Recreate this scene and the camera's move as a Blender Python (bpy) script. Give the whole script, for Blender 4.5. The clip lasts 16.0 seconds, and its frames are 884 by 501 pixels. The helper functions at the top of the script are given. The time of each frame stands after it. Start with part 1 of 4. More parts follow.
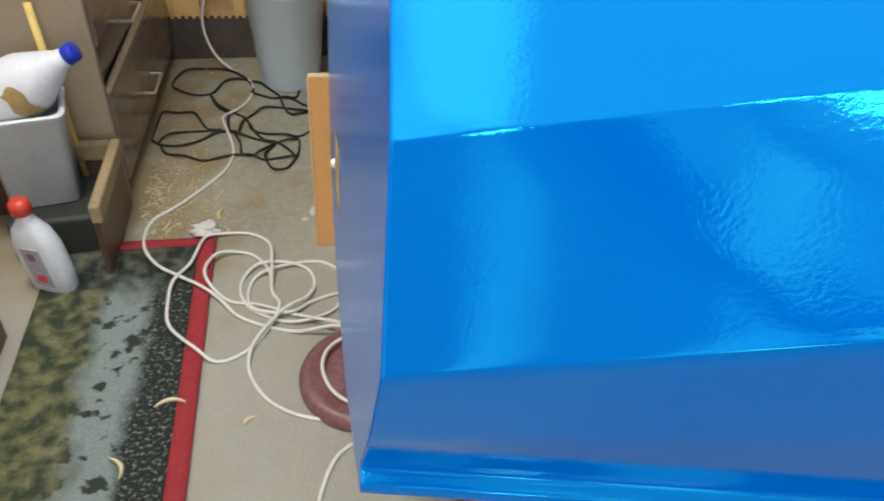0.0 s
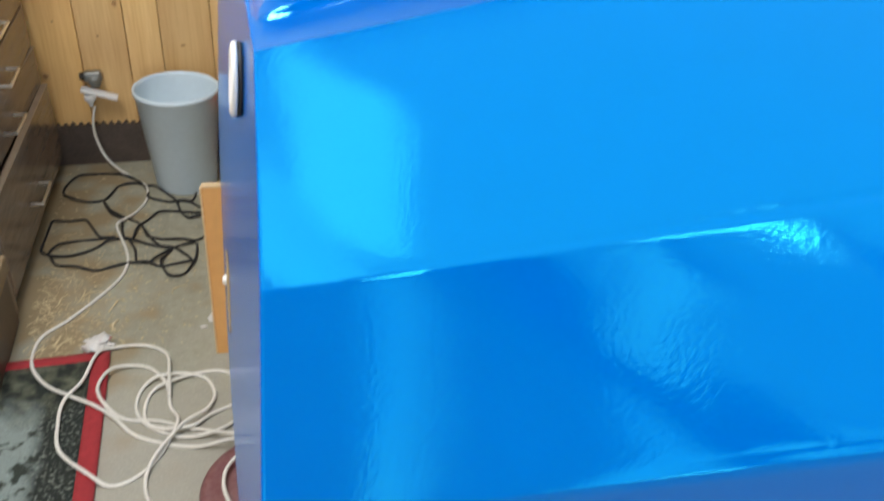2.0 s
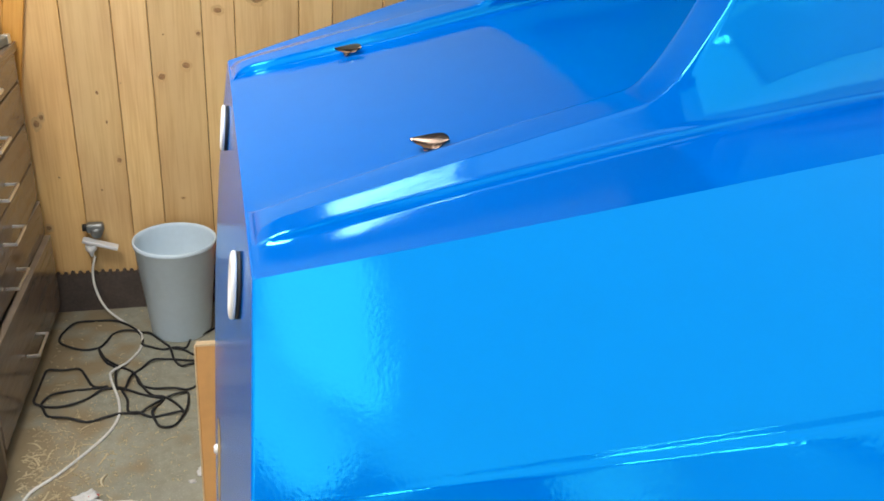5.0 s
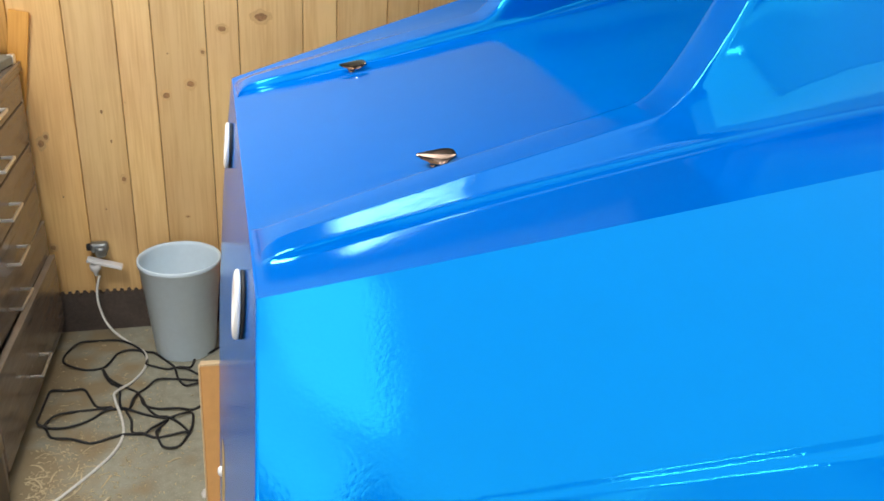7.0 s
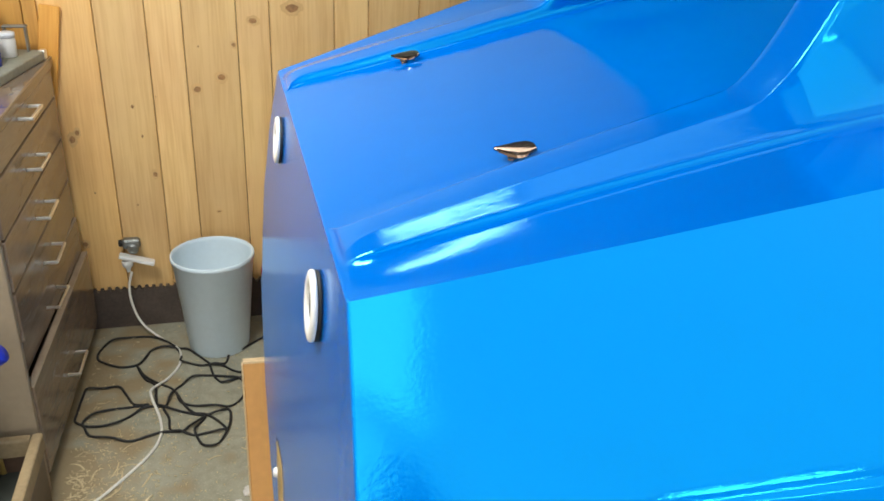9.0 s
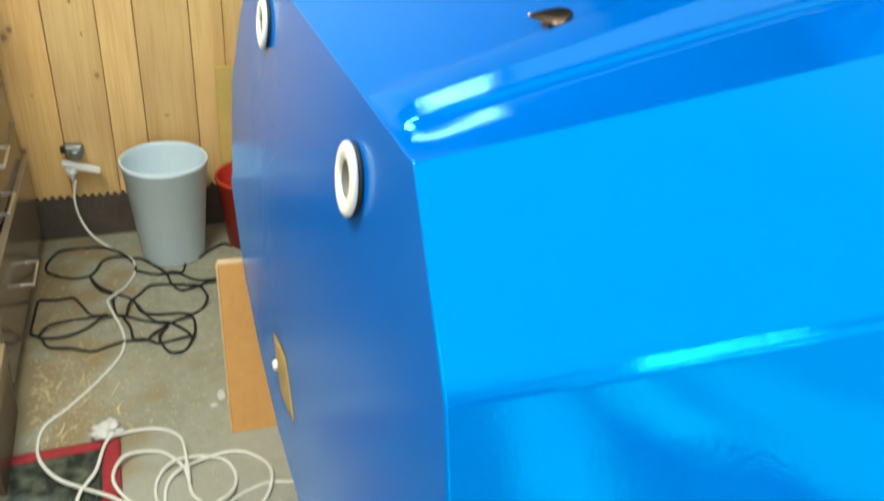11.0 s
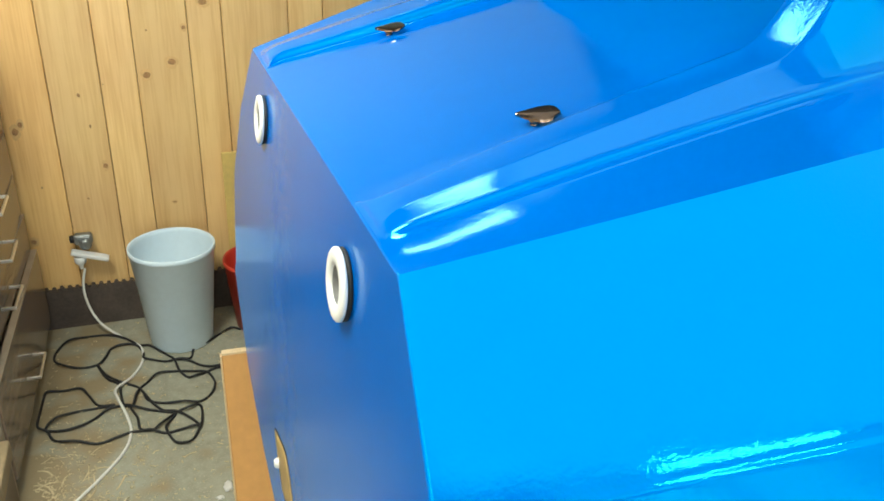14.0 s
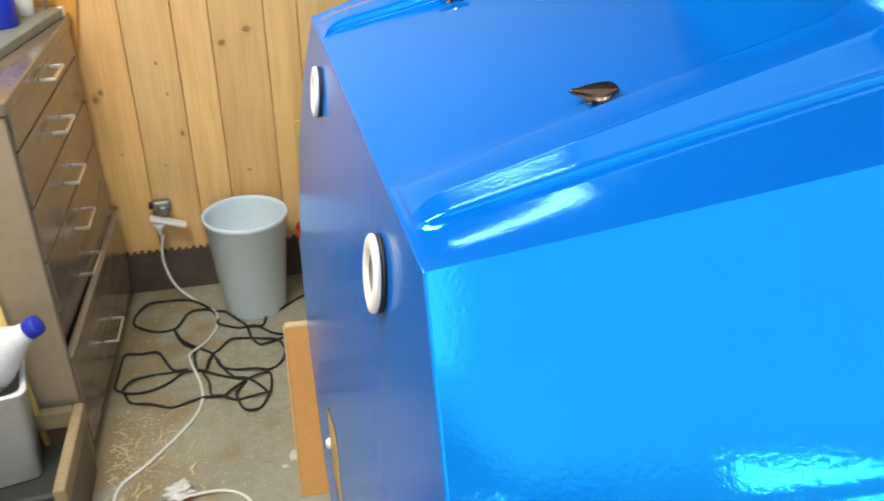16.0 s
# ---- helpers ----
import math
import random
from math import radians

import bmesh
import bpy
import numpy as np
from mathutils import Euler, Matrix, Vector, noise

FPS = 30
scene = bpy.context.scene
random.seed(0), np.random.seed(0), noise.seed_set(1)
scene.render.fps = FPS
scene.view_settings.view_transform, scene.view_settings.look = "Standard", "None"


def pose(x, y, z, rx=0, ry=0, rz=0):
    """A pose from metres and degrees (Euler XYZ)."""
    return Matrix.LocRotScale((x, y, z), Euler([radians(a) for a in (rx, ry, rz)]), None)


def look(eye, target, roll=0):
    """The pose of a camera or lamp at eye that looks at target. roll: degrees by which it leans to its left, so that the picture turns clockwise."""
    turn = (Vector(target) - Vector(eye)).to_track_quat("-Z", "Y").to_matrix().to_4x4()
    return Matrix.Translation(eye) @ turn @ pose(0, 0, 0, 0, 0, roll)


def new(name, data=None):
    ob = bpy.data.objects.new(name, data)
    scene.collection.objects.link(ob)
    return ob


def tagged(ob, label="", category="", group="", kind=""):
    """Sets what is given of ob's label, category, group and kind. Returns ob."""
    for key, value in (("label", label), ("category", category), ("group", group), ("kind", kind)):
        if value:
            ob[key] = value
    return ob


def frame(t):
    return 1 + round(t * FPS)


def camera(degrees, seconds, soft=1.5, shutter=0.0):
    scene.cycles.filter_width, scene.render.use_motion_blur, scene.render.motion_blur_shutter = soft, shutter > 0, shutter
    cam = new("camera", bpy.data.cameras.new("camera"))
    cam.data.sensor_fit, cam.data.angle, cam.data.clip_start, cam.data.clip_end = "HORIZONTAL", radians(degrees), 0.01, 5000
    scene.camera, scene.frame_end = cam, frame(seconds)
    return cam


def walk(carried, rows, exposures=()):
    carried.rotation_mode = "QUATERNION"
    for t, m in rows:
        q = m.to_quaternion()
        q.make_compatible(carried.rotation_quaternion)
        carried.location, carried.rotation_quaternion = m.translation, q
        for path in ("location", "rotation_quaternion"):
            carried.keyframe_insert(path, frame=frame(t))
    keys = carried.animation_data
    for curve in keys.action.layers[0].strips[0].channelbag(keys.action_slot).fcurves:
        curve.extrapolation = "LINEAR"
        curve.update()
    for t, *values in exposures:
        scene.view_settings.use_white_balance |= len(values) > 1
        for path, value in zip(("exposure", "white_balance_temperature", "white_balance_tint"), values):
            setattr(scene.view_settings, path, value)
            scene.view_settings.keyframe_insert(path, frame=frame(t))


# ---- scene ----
cam = camera(56.96, 16.0, soft=1.7, shutter=0.5)
PATH = [
    (0, (1.3417, -2.8159, 1.3582), (1.4723, -2.0538, 0.7241), 2.98),
    (0.5, (1.3450, -2.8094, 1.3565), (1.5278, -2.0548, 0.7264), 5.50),
    (1, (1.3532, -2.8117, 1.3578), (1.5448, -2.0545, 0.7334), 5.68),
    (1.5, (1.3621, -2.8061, 1.3691), (1.5705, -2.0447, 0.7553), 5.46),
    (2, (1.3783, -2.8033, 1.4169), (1.6182, -2.0063, 0.8626), 4.16),
    (2.5, (1.3913, -2.8146, 1.4768), (1.6706, -1.9916, 0.9821), 5.48),
    (3, (1.3893, -2.8118, 1.5178), (1.6658, -1.9622, 1.0688), 4.80),
    (3.5, (1.3815, -2.8166, 1.5268), (1.6550, -1.9592, 1.0907), 4.95),
    (4, (1.3832, -2.8179, 1.5280), (1.6498, -1.9556, 1.0974), 4.94),
    (6.5, (1.3742, -2.8127, 1.5361), (1.6296, -1.9398, 1.1204), 3.02),
    (7, (1.3820, -2.8002, 1.5237), (1.6364, -1.9234, 1.1159), 3.47),
    (7.5, (1.3797, -2.7999, 1.5235), (1.6145, -1.9222, 1.1059), 2.87),
    (8, (1.3767, -2.7865, 1.5195), (1.5993, -1.9047, 1.1038), 3.40),
    (10.5, (1.1945, -2.7096, 1.4857), (1.4997, -1.8738, 1.0292), 2.58),
    (11, (1.1870, -2.7187, 1.4529), (1.5098, -1.9171, 0.9497), 4.42),
    (11.5, (1.1860, -2.7332, 1.4040), (1.4887, -1.9721, 0.8302), 6.71),
    (12, (1.2143, -2.6924, 1.4285), (1.5096, -1.8907, 0.9088), 2.51),
    (12.5, (1.2109, -2.7031, 1.4810), (1.5134, -1.8619, 1.0329), 1.02),
    (13, (1.2068, -2.7109, 1.4945), (1.5175, -1.8546, 1.0818), 2.10),
    (13.5, (1.2098, -2.7023, 1.4849), (1.5187, -1.8551, 1.0526), 2.01),
    (14, (1.2210, -2.6966, 1.4833), (1.5351, -1.8518, 1.0499), 2.01),
    (14.5, (1.2249, -2.6914, 1.4833), (1.5335, -1.8444, 1.0507), 1.95),
    (15, (1.2277, -2.6895, 1.4892), (1.5273, -1.8375, 1.0599), 2.29),
    (15.5, (1.2348, -2.6903, 1.4833), (1.5175, -1.8428, 1.0341), 2.07),
    (16, (1.2875, -2.6459, 1.4804), (1.4941, -1.7904, 1.0056), -0.02),
]
EXPOSURES = [(0, 0.98, 6350, 10), (3, 1.04, 6300, 10), (8.2, 1.09, 6350, 10), (10.4, 1.31, 6550, -3), (15, 1.31, 6550, -3), (16, 1.24, 6700, 7)]
walk(cam, [(t, look(eye, target, roll)) for t, eye, target, roll in PATH], EXPOSURES)

# ---- world and lights ----
world = bpy.data.worlds.new("sky")
scene.world = world
world.use_nodes = True
wn = world.node_tree.nodes
sky = wn.new("ShaderNodeTexSky")
sky.sky_type = "NISHITA"
sky.sun_disc = False
sky.sun_elevation, sky.sun_rotation = radians(40), radians(150)
world.node_tree.links.new(sky.outputs[0], wn["Background"].inputs[0])
wn["Background"].inputs[1].default_value = 0.12


# unseen, added openings behind the camera: x from, x to, z from, z to
OPENINGS = [(0.36, 0.66, 0.3, 1.25), (0.82, 1.42, 0.05, 2.15), (3.0, 3.9, 0.05, 2.25)]


def area_lamp(name, m, width, height, watts, colour):
    data = bpy.data.lights.new(name, "AREA")
    data.shape, data.size, data.size_y, data.energy, data.color = "RECTANGLE", width, height, watts, colour
    ob = new(name, data)
    ob.matrix_world = m
    return ob


# lamps in the added openings: edge glints, fill on the boards and hull
for (xa, xb, za, zb), watts in zip(OPENINGS, (3.0, 4, 16)):
    area_lamp("added_daylight", look(((xa + xb) / 2, -5.2, (za + zb) / 2), ((xa + xb) / 2, 0, (za + zb) / 2)), xb - xa, zb - za, watts, (1.0, 0.985, 0.96))
# unseen added light slits: y from, y to, z from, z to, watts
SLITS = [(-5.0, -4.35, 0.9, 2.25, 1.4), (-3.68, -3.46, 0.8, 1.9, 0.4), (-3.44, -3.30, 1.95, 2.2, 1.1), (-3.0, -2.42, 1.93, 2.31, 1.1)]
# added to put pale bands, glints and a bright patch on the hull
for ya, yb, za, zb, watts in SLITS:
    area_lamp("added_daylight", look((0.281, (ya + yb) / 2, (za + zb) / 2), (5, (ya + yb) / 2, (za + zb) / 2)), yb - ya, zb - za, watts, (1.0, 0.985, 0.96))
# unseen lamps added below the ceiling: x, y, length, width, watts, turn
ADDED_LAMPS = [(1.26, -3.245, 0.44, 0.05, 1.0, 0), (0.76, -3.86, 0.90, 0.15, 0.36, 49), (0.60, -4.78, 0.60, 0.30, 0.5, 53), (1.435, -0.808, 0.51, 0.13, 1.0, -32), (0.72, -1.40, 0.55, 0.45, 16, 0)]
# unseen light panels added under the roof: x, y, length, width, watts, turn
ADDED_PANELS = [(2.245, -2.79, 3.92, 1.02, 9.6, 0), (0.533, -2.588, 0.62, 0.30, 0.75, 49), (2.4, -3.75, 3.6, 0.80, 4.0, 0), (2.5, -4.67, 3.4, 0.96, 7.5, 0), (2.75, -2.09, 2.9, 0.39, 1.1, 0), (2.12, -1.26, 1.05, 0.30, 0.3, -34)]
# added for highlights on rail and strakes and to fill the board wall
for tx, ty, ln, wd, watts, turn in ADDED_LAMPS:
    area_lamp("added_ceiling_fill", pose(tx, ty, 2.24, 0, 0, turn), ln, wd, watts, (1.0, 0.97, 0.93))

# added overhead to brighten strakes, coaming and rail bevel
for tx, ty, ln, wd, watts, turn in ADDED_PANELS:
    area_lamp("added_roof_fill", pose(tx, ty, 2.312 - 0.001 * (turn > 0), 0, 0, turn), ln, wd, watts, (1.0, 0.985, 0.96))


# ---- helpers for meshes ----
def part(name, bm, material, parent=None, label="", smooth=False):
    me = bpy.data.meshes.new(name)
    bmesh.ops.recalc_face_normals(bm, faces=bm.faces)
    bm.to_mesh(me)
    bm.free()
    me.materials.append(material)
    if smooth:
        me.polygons.foreach_set("use_smooth", [True] * len(me.polygons))
    ob = new(name, me)
    if parent is not None:
        ob.parent = parent
    if label:
        tagged(ob, label)
    return ob


def thing(name, m, label, category, group="", kind=""):
    ob = new(name)
    ob.empty_display_size = 0.05
    ob.matrix_world = m
    return tagged(ob, label, category, group, kind)


def box(size, at=(0, 0, 0), bevel=0.0, segments=2, turn=None):
    bm = bmesh.new()
    bmesh.ops.create_cube(bm, size=1)
    bmesh.ops.scale(bm, vec=size, verts=bm.verts)
    if bevel:
        bmesh.ops.bevel(bm, geom=list(bm.edges), offset=bevel, segments=segments, affect="EDGES", profile=0.5)
    if turn is not None:
        bmesh.ops.transform(bm, matrix=turn, verts=bm.verts)
    bmesh.ops.translate(bm, vec=at, verts=bm.verts)
    return bm


def lathe(profile, steps=40, turn=None):
    """A turned form from (radius, height) pairs."""
    bm = bmesh.new()
    rings = []
    for r, z in profile:
        if r < 1e-5:
            rings.append([bm.verts.new((0, 0, z))])
        else:
            rings.append([bm.verts.new((r * math.cos(a), r * math.sin(a), z)) for a in (2 * math.pi * i / steps for i in range(steps))])
    for a, b in zip(rings, rings[1:]):
        for i in range(steps):
            j = (i + 1) % steps
            if len(a) == 1 and len(b) == 1:
                continue
            if len(a) == 1:
                bm.faces.new((a[0], b[i], b[j]))
            elif len(b) == 1:
                bm.faces.new((a[i], a[j], b[0]))
            else:
                bm.faces.new((a[i], a[j], b[j], b[i]))
    if turn is not None:
        bmesh.ops.transform(bm, matrix=turn, verts=bm.verts)
    return bm


def smooth_line(points, per=8, closed=False):
    """Catmull-Rom through the points."""
    p = [Vector(q) for q in points]
    n = len(p)
    out = []
    for i in range(n if closed else n - 1):
        if closed:
            a, b, c, d = p[i - 1], p[i], p[(i + 1) % n], p[(i + 2) % n]
        else:
            a, b, c, d = p[max(i - 1, 0)], p[i], p[i + 1], p[min(i + 2, n - 1)]
        for k in range(per):
            t = k / per
            out.append(0.5 * ((2 * b) + (c - a) * t + (2 * a - 5 * b + 4 * c - d) * t * t + (3 * b - a - 3 * c + d) * t ** 3))
    if not closed:
        out.append(p[-1])
    return out


def tube(points, radius, steps=10, bm=None):
    bm = bm or bmesh.new()
    rings = []
    side = None
    for i, p in enumerate(points):
        d = (points[min(i + 1, len(points) - 1)] - points[max(i - 1, 0)]).normalized()
        if side is None:
            side = d.orthogonal().normalized()
        side = (side - d * side.dot(d)).normalized()
        up = d.cross(side)
        rings.append([bm.verts.new(p + radius * (math.cos(a) * side + math.sin(a) * up)) for a in (2 * math.pi * k / steps for k in range(steps))])
    for a, b in zip(rings, rings[1:]):
        for i in range(steps):
            j = (i + 1) % steps
            bm.faces.new((a[i], a[j], b[j], b[i]))
    bm.faces.new(rings[0][::-1])
    bm.faces.new(rings[-1])
    return bm


def join(a, b):
    me = bpy.data.meshes.new("join")
    b.to_mesh(me)
    b.free()
    a.from_mesh(me)
    bpy.data.meshes.remove(me)
    return a


# ---- materials ----
def material(name, colour, rough=0.5, metal=0.0, vary=0.0, scale=8.0, bump=0.0, bump_scale=60.0, second=None, coat=0.0, spec=0.5, streak=None, per_object=0.0):
    """Principled with two scales of noise in the colour and fine relief."""
    mat = bpy.data.materials.new(name)
    mat.use_nodes = True
    nt = mat.node_tree
    b = nt.nodes["Principled BSDF"]
    b.inputs["Roughness"].default_value, b.inputs["Metallic"].default_value = rough, metal
    b.inputs["Coat Weight"].default_value = coat
    b.inputs["Coat Roughness"].default_value = 0.03
    b.inputs["Specular IOR Level"].default_value = spec
    tc = nt.nodes.new("ShaderNodeTexCoord")
    mp = nt.nodes.new("ShaderNodeMapping")
    nt.links.new(tc.outputs["Object"], mp.inputs[0])
    if streak:
        mp.inputs["Scale"].default_value = streak
    n1, n2 = nt.nodes.new("ShaderNodeTexNoise"), nt.nodes.new("ShaderNodeTexNoise")
    for n, s in ((n1, scale), (n2, scale * 9)):
        n.inputs["Scale"].default_value, n.inputs["Detail"].default_value = s, 5
        nt.links.new(mp.outputs[0], n.inputs["Vector"])
    mixn = nt.nodes.new("ShaderNodeMath")
    mixn.operation = "MULTIPLY_ADD"
    nt.links.new(n2.outputs[0], mixn.inputs[0])
    mixn.inputs[1].default_value = 0.5
    half = nt.nodes.new("ShaderNodeMath")
    half.operation = "MULTIPLY"
    half.inputs[1].default_value = 0.5
    nt.links.new(n1.outputs[0], half.inputs[0])
    nt.links.new(half.outputs[0], mixn.inputs[2])
    ramp = nt.nodes.new("ShaderNodeValToRGB")
    ramp.color_ramp.elements[0].position, ramp.color_ramp.elements[1].position = 0.3, 0.7
    dark = second or tuple(c * (1 - vary) for c in colour)
    light = colour if second else tuple(min(1, c * (1 + vary)) for c in colour)
    ramp.color_ramp.elements[0].color, ramp.color_ramp.elements[1].color = (*dark, 1), (*light, 1)
    nt.links.new(mixn.outputs[0], ramp.inputs[0])
    out = ramp.outputs[0]
    if per_object:
        info = nt.nodes.new("ShaderNodeObjectInfo")
        hsv = nt.nodes.new("ShaderNodeHueSaturation")
        mr = nt.nodes.new("ShaderNodeMapRange")
        mr.inputs["To Min"].default_value, mr.inputs["To Max"].default_value = 1 - per_object, 1 + per_object
        nt.links.new(info.outputs["Random"], mr.inputs[0])
        nt.links.new(mr.outputs[0], hsv.inputs["Value"])
        nt.links.new(out, hsv.inputs["Color"])
        out = hsv.outputs[0]
    nt.links.new(out, b.inputs["Base Color"])
    if bump:
        n3 = nt.nodes.new("ShaderNodeTexNoise")
        n3.inputs["Scale"].default_value, n3.inputs["Detail"].default_value = bump_scale, 4
        nt.links.new(mp.outputs[0], n3.inputs["Vector"])
        bp = nt.nodes.new("ShaderNodeBump")
        bp.inputs["Strength"].default_value, bp.inputs["Distance"].default_value = bump, 0.002
        nt.links.new(n3.outputs[0], bp.inputs["Height"])
        nt.links.new(bp.outputs[0], b.inputs["Normal"])
    return mat


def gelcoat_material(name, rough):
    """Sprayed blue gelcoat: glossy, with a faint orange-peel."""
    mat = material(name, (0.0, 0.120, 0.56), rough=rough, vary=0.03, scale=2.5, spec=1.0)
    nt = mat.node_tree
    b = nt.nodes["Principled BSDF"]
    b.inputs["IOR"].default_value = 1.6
    # colours reflected light cyan by cutting its red
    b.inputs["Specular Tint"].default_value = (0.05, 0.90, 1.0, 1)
    tc = nt.nodes.new("ShaderNodeTexCoord")
    fine, broad = nt.nodes.new("ShaderNodeTexNoise"), nt.nodes.new("ShaderNodeTexNoise")
    fine.inputs["Scale"].default_value, broad.inputs["Scale"].default_value = 240, 7
    add = nt.nodes.new("ShaderNodeMath")
    add.operation = "MULTIPLY_ADD"
    add.inputs[1].default_value = 0.11
    for n in (fine, broad):
        n.inputs["Detail"].default_value = 2
        nt.links.new(tc.outputs["Object"], n.inputs["Vector"])
    nt.links.new(fine.outputs[0], add.inputs[0])
    nt.links.new(broad.outputs[0], add.inputs[2])
    bump = nt.nodes.new("ShaderNodeBump")
    bump.inputs["Strength"].default_value, bump.inputs["Distance"].default_value = 0.35, 0.0025
    nt.links.new(add.outputs[0], bump.inputs["Height"])
    nt.links.new(bump.outputs[0], b.inputs["Normal"])
    return mat


def board_material(name, light, dark, grain=(22, 22, 0.9)):
    """Planed softwood: long grain, darker rings, a tone of its own for each board."""
    mat = bpy.data.materials.new(name)
    mat.use_nodes = True
    nt = mat.node_tree
    b = nt.nodes["Principled BSDF"]
    b.inputs["Roughness"].default_value = 0.42
    tc, info = nt.nodes.new("ShaderNodeTexCoord"), nt.nodes.new("ShaderNodeObjectInfo")
    off = nt.nodes.new("ShaderNodeVectorMath")
    off.operation = "MULTIPLY_ADD"
    comb = nt.nodes.new("ShaderNodeCombineXYZ")
    nt.links.new(info.outputs["Random"], comb.inputs[0])
    nt.links.new(info.outputs["Random"], comb.inputs[2])
    off.inputs[1].default_value = (37, 0, 61)
    nt.links.new(comb.outputs[0], off.inputs[0])
    nt.links.new(tc.outputs["Object"], off.inputs[2])
    mp = nt.nodes.new("ShaderNodeMapping")
    mp.inputs["Scale"].default_value = grain
    nt.links.new(off.outputs[0], mp.inputs[0])
    n1, n2, n3 = (nt.nodes.new("ShaderNodeTexNoise") for _ in range(3))
    n1.inputs["Scale"].default_value, n2.inputs["Scale"].default_value = 1.2, 7.0
    n3.inputs["Scale"].default_value = 3.0
    nt.links.new(mp.outputs[0], n1.inputs["Vector"])
    nt.links.new(mp.outputs[0], n2.inputs["Vector"])
    nt.links.new(off.outputs[0], n3.inputs["Vector"])
    for n in (n1, n2, n3):
        n.inputs["Detail"].default_value = 6
    mix = nt.nodes.new("ShaderNodeMath")
    mix.operation = "MULTIPLY_ADD"
    mix.inputs[1].default_value = 0.45
    nt.links.new(n2.outputs[0], mix.inputs[0])
    half = nt.nodes.new("ShaderNodeMath")
    half.operation = "MULTIPLY"
    half.inputs[1].default_value = 0.55
    nt.links.new(n1.outputs[0], half.inputs[0])
    nt.links.new(half.outputs[0], mix.inputs[2])
    ramp = nt.nodes.new("ShaderNodeValToRGB")
    ramp.color_ramp.elements[0].position, ramp.color_ramp.elements[1].position = 0.36, 0.56
    ramp.color_ramp.elements[0].color, ramp.color_ramp.elements[1].color = (*dark, 1), (*light, 1)
    nt.links.new(mix.outputs[0], ramp.inputs[0])
    hsv = nt.nodes.new("ShaderNodeHueSaturation")
    mr = nt.nodes.new("ShaderNodeMapRange")
    mr.inputs["To Min"].default_value, mr.inputs["To Max"].default_value = 0.80, 1.13
    tone = nt.nodes.new("ShaderNodeMath")
    tone.operation = "MULTIPLY_ADD"
    tone.inputs[1].default_value = 0.6
    nt.links.new(info.outputs["Random"], tone.inputs[0])
    nt.links.new(n3.outputs[0], tone.inputs[2])
    nt.links.new(tone.outputs[0], mr.inputs[0])
    mr.inputs["From Min"].default_value, mr.inputs["From Max"].default_value = 0.2, 1.3
    nt.links.new(mr.outputs[0], hsv.inputs["Value"])
    warm = nt.nodes.new("ShaderNodeMapRange")
    warm.inputs["To Min"].default_value, warm.inputs["To Max"].default_value = 0.490, 0.506
    nt.links.new(n3.outputs[0], warm.inputs[0])
    nt.links.new(warm.outputs[0], hsv.inputs["Hue"])
    nt.links.new(ramp.outputs[0], hsv.inputs["Color"])
    nt.links.new(hsv.outputs[0], b.inputs["Base Color"])
    bump = nt.nodes.new("ShaderNodeBump")
    bump.inputs["Strength"].default_value, bump.inputs["Distance"].default_value = 0.2, 0.001
    nt.links.new(n2.outputs[0], bump.inputs["Height"])
    nt.links.new(bump.outputs[0], b.inputs["Normal"])
    return mat


